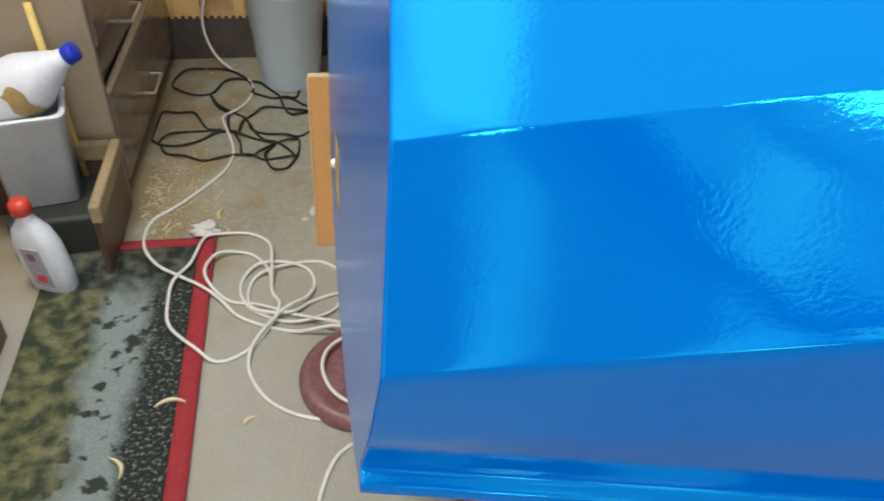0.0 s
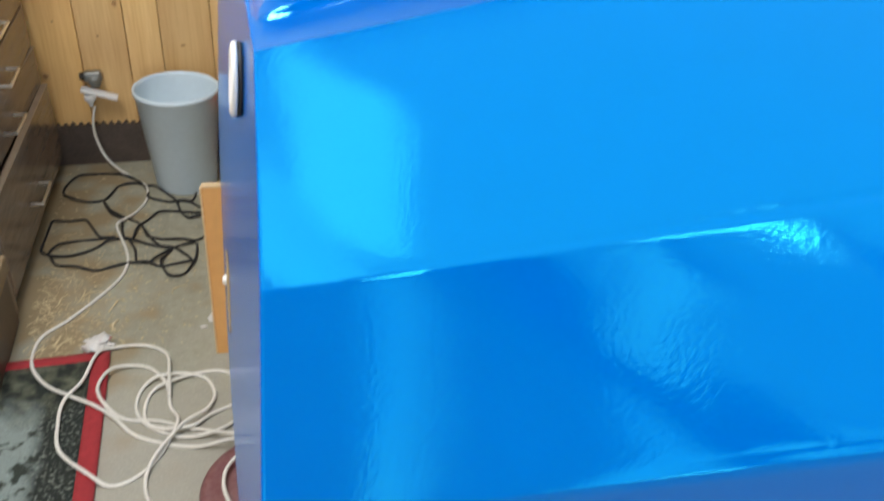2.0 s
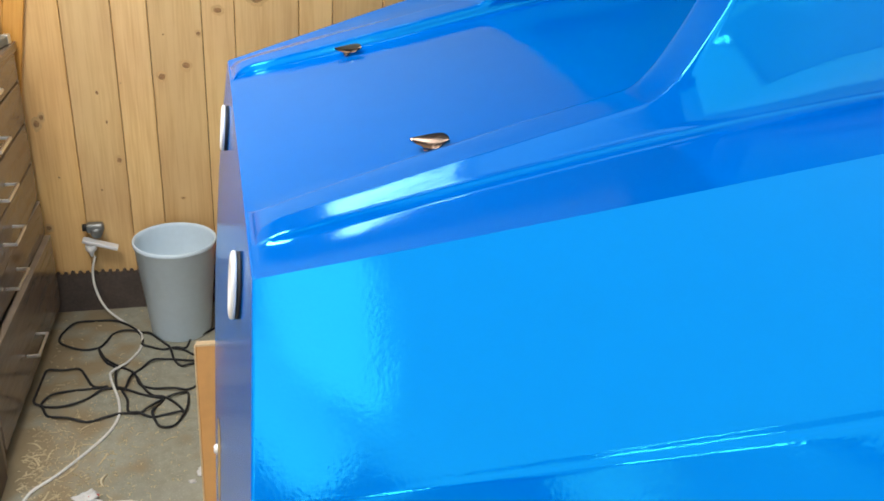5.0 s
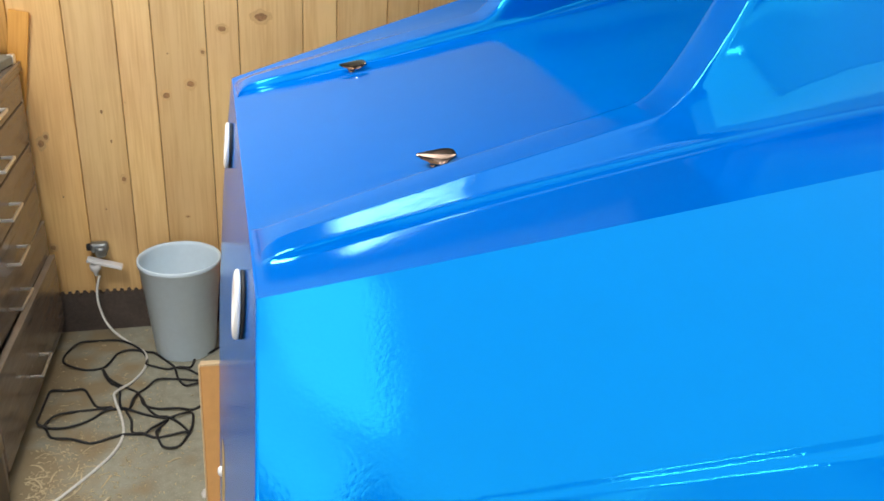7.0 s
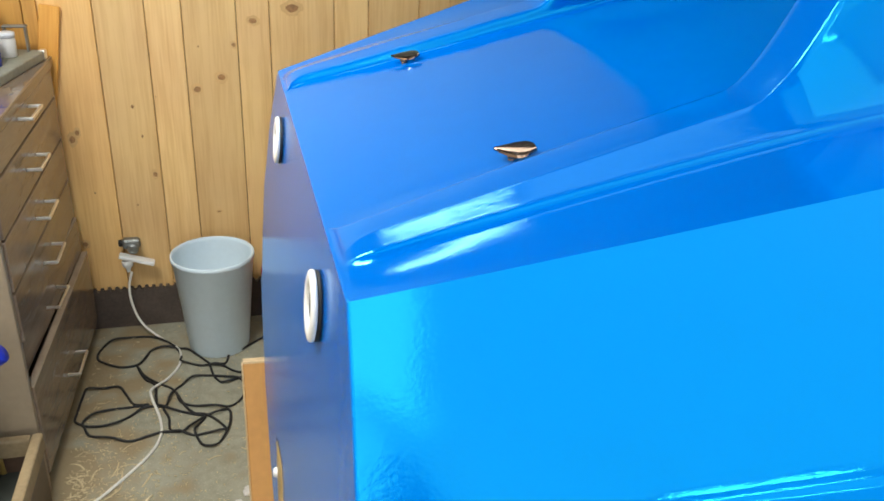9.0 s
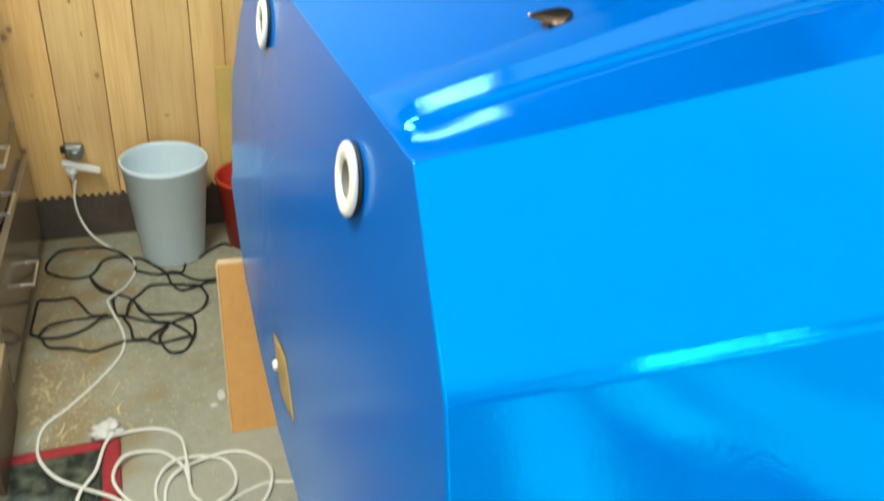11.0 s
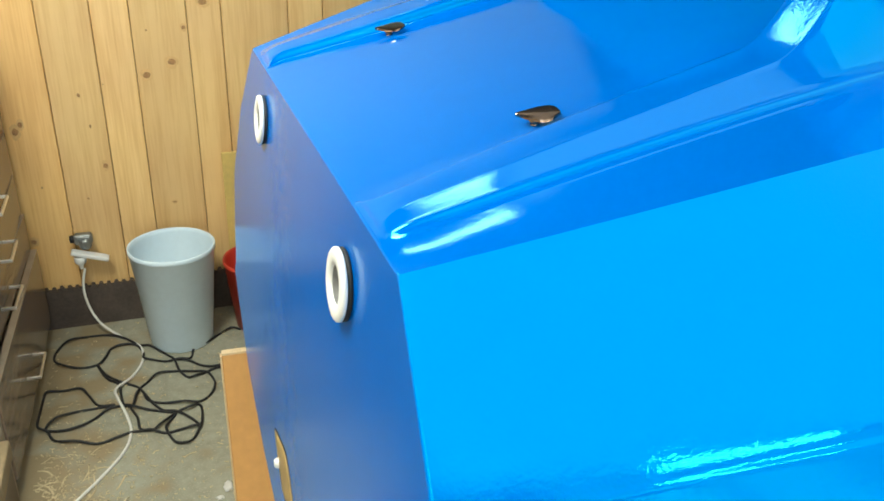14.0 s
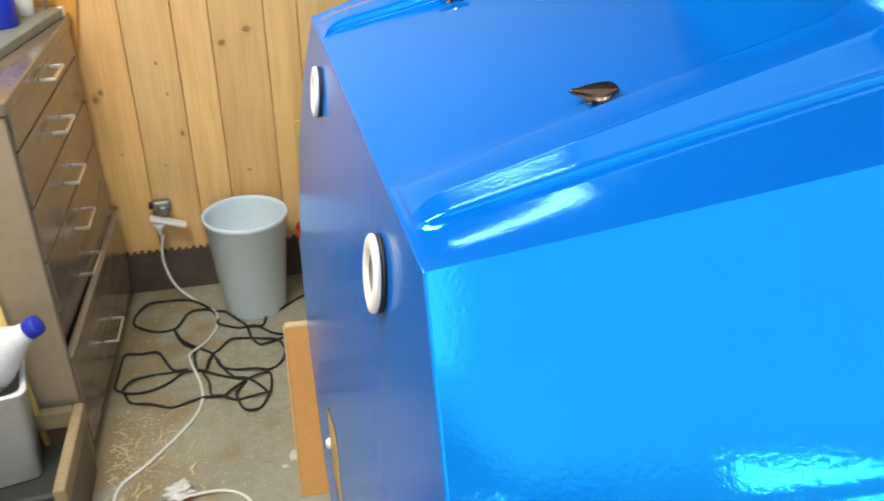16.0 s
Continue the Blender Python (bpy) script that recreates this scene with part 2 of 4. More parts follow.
def concrete_material():
    mat = material("concrete", (0.37, 0.36, 0.275), rough=0.85, scale=4, second=(0.225, 0.215, 0.155), bump=0.6, bump_scale=90)
    nt = mat.node_tree
    b = nt.nodes["Principled BSDF"]
    tc = nt.nodes.new("ShaderNodeTexCoord")
    n = nt.nodes.new("ShaderNodeTexNoise")
    n.inputs["Scale"].default_value, n.inputs["Detail"].default_value = 190, 2
    nt.links.new(tc.outputs["Object"], n.inputs["Vector"])
    r = nt.nodes.new("ShaderNodeValToRGB")
    r.color_ramp.elements[0].position, r.color_ramp.elements[1].position = 0.58, 0.72
    mix = nt.nodes.new("ShaderNodeMix")
    mix.data_type = "RGBA"
    nt.links.new(n.outputs[0], r.inputs[0])
    nt.links.new(r.outputs[0], mix.inputs["Factor"])
    old = b.inputs["Base Color"].links[0].from_socket
    nt.links.new(old, mix.inputs["A"])
    mix.inputs["B"].default_value = (0.42, 0.39, 0.30, 1)
    # sawdust trodden into the floor beside the chest
    patchy = nt.nodes.new("ShaderNodeTexNoise")
    patchy.inputs["Scale"].default_value, patchy.inputs["Detail"].default_value = 9, 8
    nt.links.new(tc.outputs["Object"], patchy.inputs["Vector"])
    sep = nt.nodes.new("ShaderNodeSeparateXYZ")
    nt.links.new(tc.outputs["Object"], sep.inputs[0])
    lean = nt.nodes.new("ShaderNodeMath")
    lean.operation = "MULTIPLY_ADD"
    lean.inputs[1].default_value = -0.75
    nt.links.new(sep.outputs[0], lean.inputs[0])
    nt.links.new(patchy.outputs[0], lean.inputs[2])
    reach = nt.nodes.new("ShaderNodeMapRange")
    reach.inputs["From Min"].default_value, reach.inputs["From Max"].default_value = -0.33, -0.14
    reach.inputs["To Max"].default_value = 0.8
    nt.links.new(lean.outputs[0], reach.inputs[0])
    dust = nt.nodes.new("ShaderNodeMix")
    dust.data_type = "RGBA"
    nt.links.new(reach.outputs[0], dust.inputs["Factor"])
    nt.links.new(mix.outputs["Result"], dust.inputs["A"])
    dust.inputs["B"].default_value = (0.26, 0.185, 0.09, 1)
    # paler slab towards the middle of the floor
    mid_shift = nt.nodes.new("ShaderNodeMath")
    mid_shift.operation = "MULTIPLY_ADD"
    mid_shift.inputs[1].default_value = 0.5
    nt.links.new(patchy.outputs[0], mid_shift.inputs[0])
    nt.links.new(sep.outputs[1], mid_shift.inputs[2])
    part_of = nt.nodes.new("ShaderNodeMapRange")
    part_of.inputs["From Min"].default_value, part_of.inputs["From Max"].default_value = -0.75, -1.15
    part_of.inputs["To Max"].default_value = 0.75
    nt.links.new(mid_shift.outputs[0], part_of.inputs[0])
    pale = nt.nodes.new("ShaderNodeMix")
    pale.data_type = "RGBA"
    nt.links.new(part_of.outputs[0], pale.inputs["Factor"])
    nt.links.new(dust.outputs["Result"], pale.inputs["A"])
    speck = nt.nodes.new("ShaderNodeMix")
    speck.data_type = "RGBA"
    speck.inputs["A"].default_value, speck.inputs["B"].default_value = (0.30, 0.288, 0.245, 1), (0.41, 0.395, 0.345, 1)
    nt.links.new(n.outputs[0], speck.inputs["Factor"])
    nt.links.new(speck.outputs["Result"], pale.inputs["B"])
    nt.links.new(pale.outputs["Result"], b.inputs["Base Color"])
    return mat


def rug_material():
    """Worn woven pile: a dark flecked band beside the binding, a pale ground with dark sprigs, then mottled olive."""
    mat = bpy.data.materials.new("rug_pile")
    mat.use_nodes = True
    nt = mat.node_tree
    b = nt.nodes["Principled BSDF"]
    b.inputs["Roughness"].default_value = 0.95
    tc = nt.nodes.new("ShaderNodeTexCoord")
    sep = nt.nodes.new("ShaderNodeSeparateXYZ")
    nt.links.new(tc.outputs["Object"], sep.inputs[0])

    def grain(scale, detail, low, high):
        n, r = nt.nodes.new("ShaderNodeTexNoise"), nt.nodes.new("ShaderNodeMapRange")
        n.inputs["Scale"].default_value, n.inputs["Detail"].default_value = scale, detail
        nt.links.new(tc.outputs["Object"], n.inputs["Vector"])
        r.inputs["From Min"].default_value, r.inputs["From Max"].default_value = low, high
        nt.links.new(n.outputs[0], r.inputs[0])
        return r.outputs[0], n.outputs[0]

    def blend(fac, one, two):
        m = nt.nodes.new("ShaderNodeMix")
        m.data_type = "RGBA"
        nt.links.new(fac, m.inputs["Factor"])
        for v, key in ((one, "A"), (two, "B")):
            if isinstance(v, tuple):
                m.inputs[key].default_value = (*v, 1)
            else:
                nt.links.new(v, m.inputs[key])
        return m.outputs["Result"]

    def zone(shift, low, high):
        """Runs over from 0 to 1 across the rug, along a wavering line."""
        wave, _ = grain(6, 4, 0.2, 0.8)
        a, r = nt.nodes.new("ShaderNodeMath"), nt.nodes.new("ShaderNodeMapRange")
        a.operation = "MULTIPLY_ADD"
        a.inputs[1].default_value = shift
        nt.links.new(wave, a.inputs[0])
        nt.links.new(sep.outputs[0], a.inputs[2])
        r.inputs["From Min"].default_value, r.inputs["From Max"].default_value = low, high
        nt.links.new(a.outputs[0], r.inputs[0])
        return r.outputs[0]

    fleck, _ = grain(110, 4, 0.53, 0.70)
    sprig, _ = grain(22, 6, 0.56, 0.62)
    mottle, _ = grain(30, 6, 0.40, 0.66)
    tuft, tuft_raw = grain(300, 2, 0.3, 0.7)
    dark = blend(fleck, (0.016, 0.022, 0.017), (0.26, 0.28, 0.24))
    pale = blend(sprig, (0.25, 0.30, 0.28), (0.03, 0.04, 0.03))
    olive = blend(mottle, (0.035, 0.05, 0.024), (0.20, 0.19, 0.085))
    worn = blend(zone(0.10, -0.225, -0.17), olive, pale)
    whole = blend(zone(0.06, -0.125, -0.095), worn, dark)
    end_wave, _ = grain(7, 5, 0.2, 0.8)
    shift, near_end = nt.nodes.new("ShaderNodeMath"), nt.nodes.new("ShaderNodeMapRange")
    shift.operation = "MULTIPLY_ADD"
    shift.inputs[1].default_value = 0.16
    nt.links.new(end_wave, shift.inputs[0])
    nt.links.new(sep.outputs[1], shift.inputs[2])
    near_end.inputs["From Min"].default_value, near_end.inputs["From Max"].default_value = -0.15, -0.07
    nt.links.new(shift.outputs[0], near_end.inputs[0])
    whole = blend(near_end.outputs[0], whole, blend(mottle, (0.016, 0.022, 0.017), (0.14, 0.15, 0.10)))
    dim = nt.nodes.new("ShaderNodeMix")
    dim.data_type, dim.blend_type = "RGBA", "MULTIPLY"
    dim.inputs["Factor"].default_value = 0.35
    nt.links.new(whole, dim.inputs["A"])
    nt.links.new(tuft, dim.inputs["B"])
    nt.links.new(dim.outputs["Result"], b.inputs["Base Color"])
    bump = nt.nodes.new("ShaderNodeBump")
    bump.inputs["Strength"].default_value, bump.inputs["Distance"].default_value = 0.8, 0.004
    nt.links.new(tuft_raw, bump.inputs["Height"])
    nt.links.new(bump.outputs[0], b.inputs["Normal"])
    return mat


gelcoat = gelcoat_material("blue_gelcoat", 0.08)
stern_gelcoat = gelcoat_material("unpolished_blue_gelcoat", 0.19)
pine = board_material("pine_board", (0.80, 0.55, 0.24), (0.68, 0.42, 0.165))
# orange boards with the shade above the chest put into their darker tone
shaded_orange_pine = board_material("shaded_orange_pine", (0.60, 0.33, 0.08), (0.46, 0.23, 0.05))
amber_pine = board_material("amber_pine", (0.80, 0.52, 0.20), (0.68, 0.39, 0.13))
knot_wood = material("knot_wood", (0.34, 0.175, 0.065), rough=0.5, vary=0.6, scale=70)
knot_halo = material("knot_halo", (0.64, 0.40, 0.165), rough=0.5, vary=0.2, scale=30)
dark_board = material("dark_board", (0.070, 0.052, 0.042), rough=0.7, vary=0.35, scale=12, bump=0.4)
groove_dark = material("groove_dark", (0.10, 0.05, 0.02), rough=0.8, vary=0.3, scale=10)
concrete = concrete_material()
veneer = material("brown_veneer", (0.195, 0.143, 0.102), rough=0.13, vary=0.3, scale=5, bump=0.08, streak=(1, 0.5, 6), per_object=0.12)
dark_veneer = material("dark_veneer", (0.085, 0.05, 0.032), rough=0.4, vary=0.3, scale=6, bump=0.1)
side_panel = material("beige_panel", (0.28, 0.22, 0.15), rough=0.45, vary=0.12, scale=5, bump=0.1)
pale_edge = material("pale_edge", (0.36, 0.28, 0.20), rough=0.5, vary=0.2, scale=15)
chrome = material("chrome", (0.90, 0.90, 0.90), rough=0.3, metal=1.0, vary=0.03, scale=30)
# brown reflection of the surroundings is put into this metal's base colour
steel = material("steel_brown_reflection", (0.25, 0.175, 0.13), rough=0.12, metal=1.0, vary=0.03, scale=30)
grey_plastic = material("grey_plastic", (0.66, 0.78, 0.86), rough=0.38, vary=0.04, scale=6, bump=0.05)
white_plastic = material("white_plastic", (0.78, 0.78, 0.76), rough=0.35, vary=0.04, scale=12)
grimy_white = material("grimy_white_plastic", (0.62, 0.635, 0.66), rough=0.4, vary=0.1, scale=9)
black_rubber = material("black_rubber", (0.009, 0.009, 0.010), rough=0.65, vary=0.3, scale=30, bump=0.2)
white_cable_mat = material("white_cable", (0.70, 0.68, 0.62), rough=0.5, vary=0.12, scale=14)
blue_plastic = material("blue_plastic", (0.01, 0.03, 0.42), rough=0.35, vary=0.1, scale=15)
red_plastic = material("red_plastic", (0.55, 0.05, 0.03), rough=0.35, vary=0.12, scale=12)
red_weave = material("red_binding", (0.30, 0.025, 0.03), rough=0.95, vary=0.25, scale=60, bump=0.6, bump_scale=300)
rug_pile = rug_material()
maroon_iron = material("maroon_iron", (0.13, 0.026, 0.032), second=(0.24, 0.13, 0.125), rough=0.42, scale=9, bump=0.4, bump_scale=60)
orange_ply = material("orange_ply", (0.62, 0.32, 0.10), rough=0.5, vary=0.1, scale=5, bump=0.08)
raw_ply_edge = material("raw_ply_edge", (0.62, 0.46, 0.27), rough=0.7, vary=0.2, scale=30)
red_beam = material("red_brown_timber", (0.30, 0.12, 0.07), rough=0.7, vary=0.3, scale=8, bump=0.3)
batten_wood = material("grubby_batten", (0.30, 0.22, 0.12), rough=0.7, vary=0.25, scale=9, bump=0.2)
patch_yellow = material("patch_yellow", (0.36, 0.25, 0.10), rough=0.45, vary=0.3, scale=25)
bore_shade = material("bore_shade", (0.15, 0.15, 0.145), rough=0.6, vary=0.3, scale=30)
dark_clutter = material("dark_plastic", (0.03, 0.035, 0.03), rough=0.5, vary=0.3, scale=10)
yellow_foam = material("yellow_card", (0.62, 0.45, 0.14), rough=0.8, vary=0.12, scale=7, bump=0.1)
cloth = material("white_rag", (0.62, 0.6, 0.57), rough=0.95, vary=0.12, scale=20, bump=0.5)
shaving_pale = material("pale_shaving", (0.66, 0.56, 0.36), rough=0.8, vary=0.15, scale=50)
shaving_wood = material("wood_shaving", (0.54, 0.43, 0.25), rough=0.7, vary=0.25, scale=60)
metal_box_mat = material("dull_metal", (0.26, 0.27, 0.26), rough=0.45, metal=0.7, vary=0.25, scale=25)
jar_white = material("jar_white", (0.62, 0.6, 0.56), rough=0.4, vary=0.1, scale=20)
label_print = material("label_print", (0.08, 0.08, 0.09), rough=0.6, vary=0.1, scale=20)
tin_orange = material("tin_orange", (0.45, 0.16, 0.05), rough=0.4, vary=0.15, scale=15)
ceiling_paint = material("ceiling_boards", (0.25, 0.245, 0.235), rough=0.7, vary=0.12, scale=3, bump=0.15)
orange_board_mat = board_material("orange_board", (0.84, 0.44, 0.09), (0.70, 0.32, 0.05))
laminate = material("grey_green_laminate", (0.30, 0.31, 0.25), second=(0.19, 0.19, 0.15), rough=0.45, scale=6, bump=0.1)
lavender_print = material("lavender_print", (0.34, 0.31, 0.37), rough=0.5, vary=0.2, scale=30)
panel_grey = material("added_panel_grey", (0.47, 0.57, 0.55), rough=0.7, vary=0.12, scale=4, bump=0.15)
wall_paint = material("shed_wall", (0.55, 0.47, 0.36), rough=0.75, vary=0.12, scale=3, bump=0.15)

# ---- the room: floor, walls with openings, ceiling ----
X0, X1, Y0, Y1, TOP = 0.28, 5.2, -5.2, 0.0, 2.32


def structure(name, bm, mat, label, category="wall"):
    return tagged(part(name, bm, mat), label, category, kind="structure")


floor = structure("floor", box((X1 - X0 + 0.4, Y1 - Y0 + 0.4, 0.1), ((X0 + X1) / 2, (Y0 + Y1) / 2, -0.05)), concrete, "worn grey concrete shed floor with sawdust", "floor")
structure("ceiling", box((X1 - X0 + 0.4, Y1 - Y0 + 0.4, 0.1), ((X0 + X1) / 2, (Y0 + Y1) / 2, TOP + 0.05)), ceiling_paint, "pale painted shed ceiling", "ceiling")
wall_north = structure("wall_north", box((X1 - X0 + 0.2, 0.1, TOP), ((X0 + X1) / 2, 0.065, TOP / 2)), groove_dark, "knotty pine tongue-and-groove board wall")
BOARD_TOP = 1.36
PANEL_END = 2.42
# unseen panels added so the deck mirrors grey, then dark beyond PANEL_END
structure("reflected_panel", box((PANEL_END - X0, 0.014, TOP - BOARD_TOP - 0.002), ((X0 + PANEL_END) / 2, 0.006, (TOP + BOARD_TOP) / 2), 0.002, 1), panel_grey, "unseen grey upper wall panel added for the deck to reflect")
structure("reflected_panel", box((X1 - PANEL_END - 0.003, 0.012, TOP - BOARD_TOP - 0.002), ((PANEL_END + 0.003 + X1) / 2, 0.007, (TOP + BOARD_TOP) / 2), 0.002, 1), dark_board, "unseen dark brown upper wall panel added for the deck to reflect")
structure("wall_east", box((0.1, Y1 - Y0, TOP), (X1 + 0.05, (Y0 + Y1) / 2, TOP / 2)), wall_paint, "plain brown shed end wall")


def wall_with_openings(name, openings, start, end, block, label):
    """A wall along one axis, with rectangular openings (from, to, z from, z to) cut through it."""
    bm = None
    x = start
    for a, b, lo, hi in openings + [(end, end, 0, 0)]:
        pieces = [(x, a, 0, TOP)]
        if b > a:
            pieces += [(a, b, 0, lo), (a, b, hi, TOP)]
        for xa, xb, za, zb in pieces:
            if xb - xa > 1e-4 and zb - za > 1e-4:
                q = block(xa, xb, za, zb)
                bm = q if bm is None else join(bm, q)
        x = b
    return structure(name, bm, wall_paint, label)


wall_with_openings("wall_south", OPENINGS, X0, X1, lambda a, b, lo, hi: box((b - a, 0.1, hi - lo), ((a + b) / 2, Y0 - 0.05, (lo + hi) / 2)), "unseen shed wall with openings added for fill light")
wall_with_openings("wall_west", [q[:4] for q in SLITS], Y0, Y1, lambda a, b, lo, hi: box((0.1, b - a, hi - lo), (X0 - 0.05, (a + b) / 2, (lo + hi) / 2)), "plain brown shed side wall with unseen slits added for light")

# housings over the added lamps
for tx, ty, ln, wd, watts, turn in ADDED_LAMPS:
    lamp = thing("added_lamp", pose(tx, ty, TOP, 0, 0, turn), "white housing of an unseen lamp added under the ceiling", "ceiling lamp", "ceiling lamps")
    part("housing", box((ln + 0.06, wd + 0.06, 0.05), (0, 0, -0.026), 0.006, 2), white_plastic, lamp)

# frame round the added light panels
added_roof_frame = thing("added_roof_frame", pose(2.25, -3.52, TOP), "white frame bars round unseen light panels added in the ceiling", "roof light", kind="structure")
for dy in (-1.65, 1.65):
    part("frame_bar", box((3.94, 0.03, 0.02), (0, dy, -0.011), 0.002, 1), white_plastic, added_roof_frame)
part("frame_bar", box((0.03, 3.26, 0.02), (1.985, 0, -0.011), 0.002, 1), white_plastic, added_roof_frame)

# ---- the boat ----
BOAT = pose(1.4105, -1.6137, 0, 0, 0, -0.22)
RAKE = 0.09
BOW = 3.1


def step(a, b, x):
    t = min(1.0, max(0.0, (x - a) / (b - a)))
    return t * t * (3 - 2 * t)


def eased(s):
    """The run of the lines flattens ahead of the part that shows."""
    return s if s < 0.9 else 0.9 + 0.35 * (1 - math.exp(-(s - 0.9) / 0.35))


def taper(s):
    return 1.0 if s < 1.3 else max(0.02, math.sqrt(max(0.0, 1 - ((s - 1.3) / (BOW - 1.3)) ** 2.2)))


def deck_height(s):
    return 1.154 + 0.27 * eased(s)


def softened(points, sigma, spread):
    """Samples a polyline at fixed shares of each leg and rounds its corners over a true length of sigma."""
    legs = []
    for p, q in zip(points, points[1:]):
        legs.append((Vector(p), Vector(q) - Vector(p)))
    ends = [0.0]
    for _, d in legs:
        ends.append(ends[-1] + d.length)

    def at(u):
        if u <= 0:
            return legs[0][0] + legs[0][1].normalized() * u
        if u >= ends[-1]:
            return legs[-1][0] + legs[-1][1] + legs[-1][1].normalized() * (u - ends[-1])
        k = max(i for i in range(len(legs)) if ends[i] <= u)
        return legs[k][0] + legs[k][1] * ((u - ends[k]) / max(1e-9, ends[k + 1] - ends[k]))

    out = []
    for k in range(len(legs)):
        for f in spread:
            u = ends[k] + f * (ends[k + 1] - ends[k])
            reach = min(sigma, u / 2.2, (ends[-1] - u) / 2.2)
            mean, total = Vector((0, 0)), 0.0
            for i in range(-4, 5):
                wt = math.exp(-0.5 * (i / 2) ** 2)
                mean, total = mean + at(u + i * reach / 2) * wt, total + wt
            out.append(mean / total)
    out.append(Vector(points[-1]))
    return [(q[0], q[1]) for q in out]


def strake(a, b, cove, depth):
    """The corners of one strake from its upper edge a to its lower edge b, with a shallow cove above that edge."""
    a, b = Vector(a), Vector(b)
    d = (b - a).normalized()
    nrm = Vector((-d[1], d[0]))
    if nrm[0] < 0:
        nrm = -nrm
    ln = (b - a).length
    return [a, a + d * 0.012, a + d * (ln * 0.3) + nrm * 0.0003, a + d * (ln * 0.65) + nrm * 0.0003, a + d * (ln - 1.5 * cove), a + d * (ln - 0.35 * cove) - nrm * depth]


SPREAD = (0.0, 0.12, 0.26, 0.42, 0.58, 0.74, 0.88)


def side_profile(s):
    """From the gunwale crease down to the keel, as (half width, height)."""
    e, k = eased(s), taper(s)
    g = (0.4765 + 0.283 * e - 0.059 * e * e, 1.154 + 0.302 * e - 0.02 * e * e)
    c = (0.629 + 0.366 * e - 0.05 * e * e, 1.003 + 0.324 * e)
    d = (0.729 + 0.41 * e, 0.824 + 0.462 * e)
    f = (0.668 + 0.30 * e, 0.598 + 0.14 * e)
    cove = 0.005 + 0.004 * min(e, 0.7)
    depth = 0.0002 + 0.0016 * step(0.03, 0.5, e)
    run = strake(g, c, cove, depth) + strake((c[0] + 0.001, c[1] - 0.001), d, cove, depth * 0.8)
    mid = ((d[0] + f[0]) / 2 + 0.006, (d[1] + f[1]) / 2)
    run += [Vector(d), Vector(mid), Vector((f[0] + 0.004, f[1] + 0.034)), Vector((f[0] + 0.001, f[1] + 0.018))]
    run += [Vector((f[0] + 0.016, f[1] + 0.008)), Vector((f[0] + 0.016, f[1] - 0.008)), Vector((f[0] - 0.004, f[1] - 0.013))]
    out = softened(run, 0.0026, SPREAD)
    b = (0.585 + 0.28 * e, 0.55 + 0.14 * e)
    out += [((f[0] + b[0]) / 2, (f[1] + b[1]) / 2 - 0.008), b, (0.42 + 0.2 * e, 0.487 + 0.13 * e), (0.2 + 0.1 * e, 0.452 + 0.12 * e), (0.0, 0.438 + 0.11 * e)]
    return [(w * k, h) for w, h in out]


def deck_profile(s):
    """From the middle of the deck out over the rail to the gunwale crease."""
    e, k = eased(s), taper(s)
    dk = deck_height(s)
    nose = min(1.0, max(0.0, (s - 0.004) / 0.034))
    rise = math.sqrt(1 - (1 - nose) ** 2)
    tall = step(0.452, 0.672, s)
    edge = 0.0115 + 0.03 * e - 0.09 * e * e
    bead = (edge + 0.66 * (0.017 + 0.035 * min(e, 0.5) - edge)) * rise
    crest = bead + 0.30 * tall
    rt = (0.381 + 0.006 * (1 - rise) - 0.012 * e, dk + crest)
    r = (0.411 - 0.012 * (1 - rise) + 0.05 * e, dk + edge * rise)
    g = (0.4765 + 0.283 * e - 0.059 * e * e, 1.154 + 0.302 * e - 0.02 * e * e)
    inner = (0.253 + 0.062 * math.exp(-e / 0.25) + 2.1 * bead) * (1 - tall) + (rt[0] - 0.058) * tall
    out = [(0.0, dk), (0.12, dk), (0.2, dk), (0.25, dk), (0.27, dk), (inner - 0.016, dk)]
    # the rail: a steep inner wall, a slightly crowned top, a rounded edge, the bevel, the outer edge
    for back, up in ((0.0125, 0.05), (0.010, 0.2), (0.0085, 0.45), (0.007, 0.7), (0.005, 0.87), (0.0025, 0.955)):
        out.append((inner - back, dk + (crest - 0.0016 * rise) * up))
    for i in range(8):
        t = i / 7
        out.append((inner + 0.0005 + (rt[0] - inner - 0.0035) * t, dk + crest - 0.0016 * rise * (1 - t) ** 2 - 0.0004 * rise))
    out += [(rt[0], rt[1]), (rt[0] + 0.003, rt[1] - 0.0006 * rise)]
    for i in range(1, 8):
        t = i / 7
        out.append((rt[0] + 0.003 + (r[0] - rt[0] - 0.006) * t ** (1 + 1.5 * tall), rt[1] - 0.0006 * rise + (r[1] - rt[1]) * t))
    out += [(r[0], r[1] - 0.0006 * rise), (r[0] + 0.0025, r[1] - 0.0025 * rise), (r[0] + 0.006, r[1] - 0.0065 * rise)]
    for i in range(1, 9):
        t = i / 8
        lo = r[1] - 0.0065 * rise
        sag = -0.0025 * math.sin(math.pi * t) * (0.3 + 0.7 * rise)
        out.append((r[0] + 0.006 + (g[0] - r[0] - 0.006) * t, lo + (g[1] - lo) * t + sag))
    return [(w * k, h) for w, h in out]


def raked(s, h):
    return s + RAKE * (h - 1.154) * max(0.0, 1 - s / 0.5)


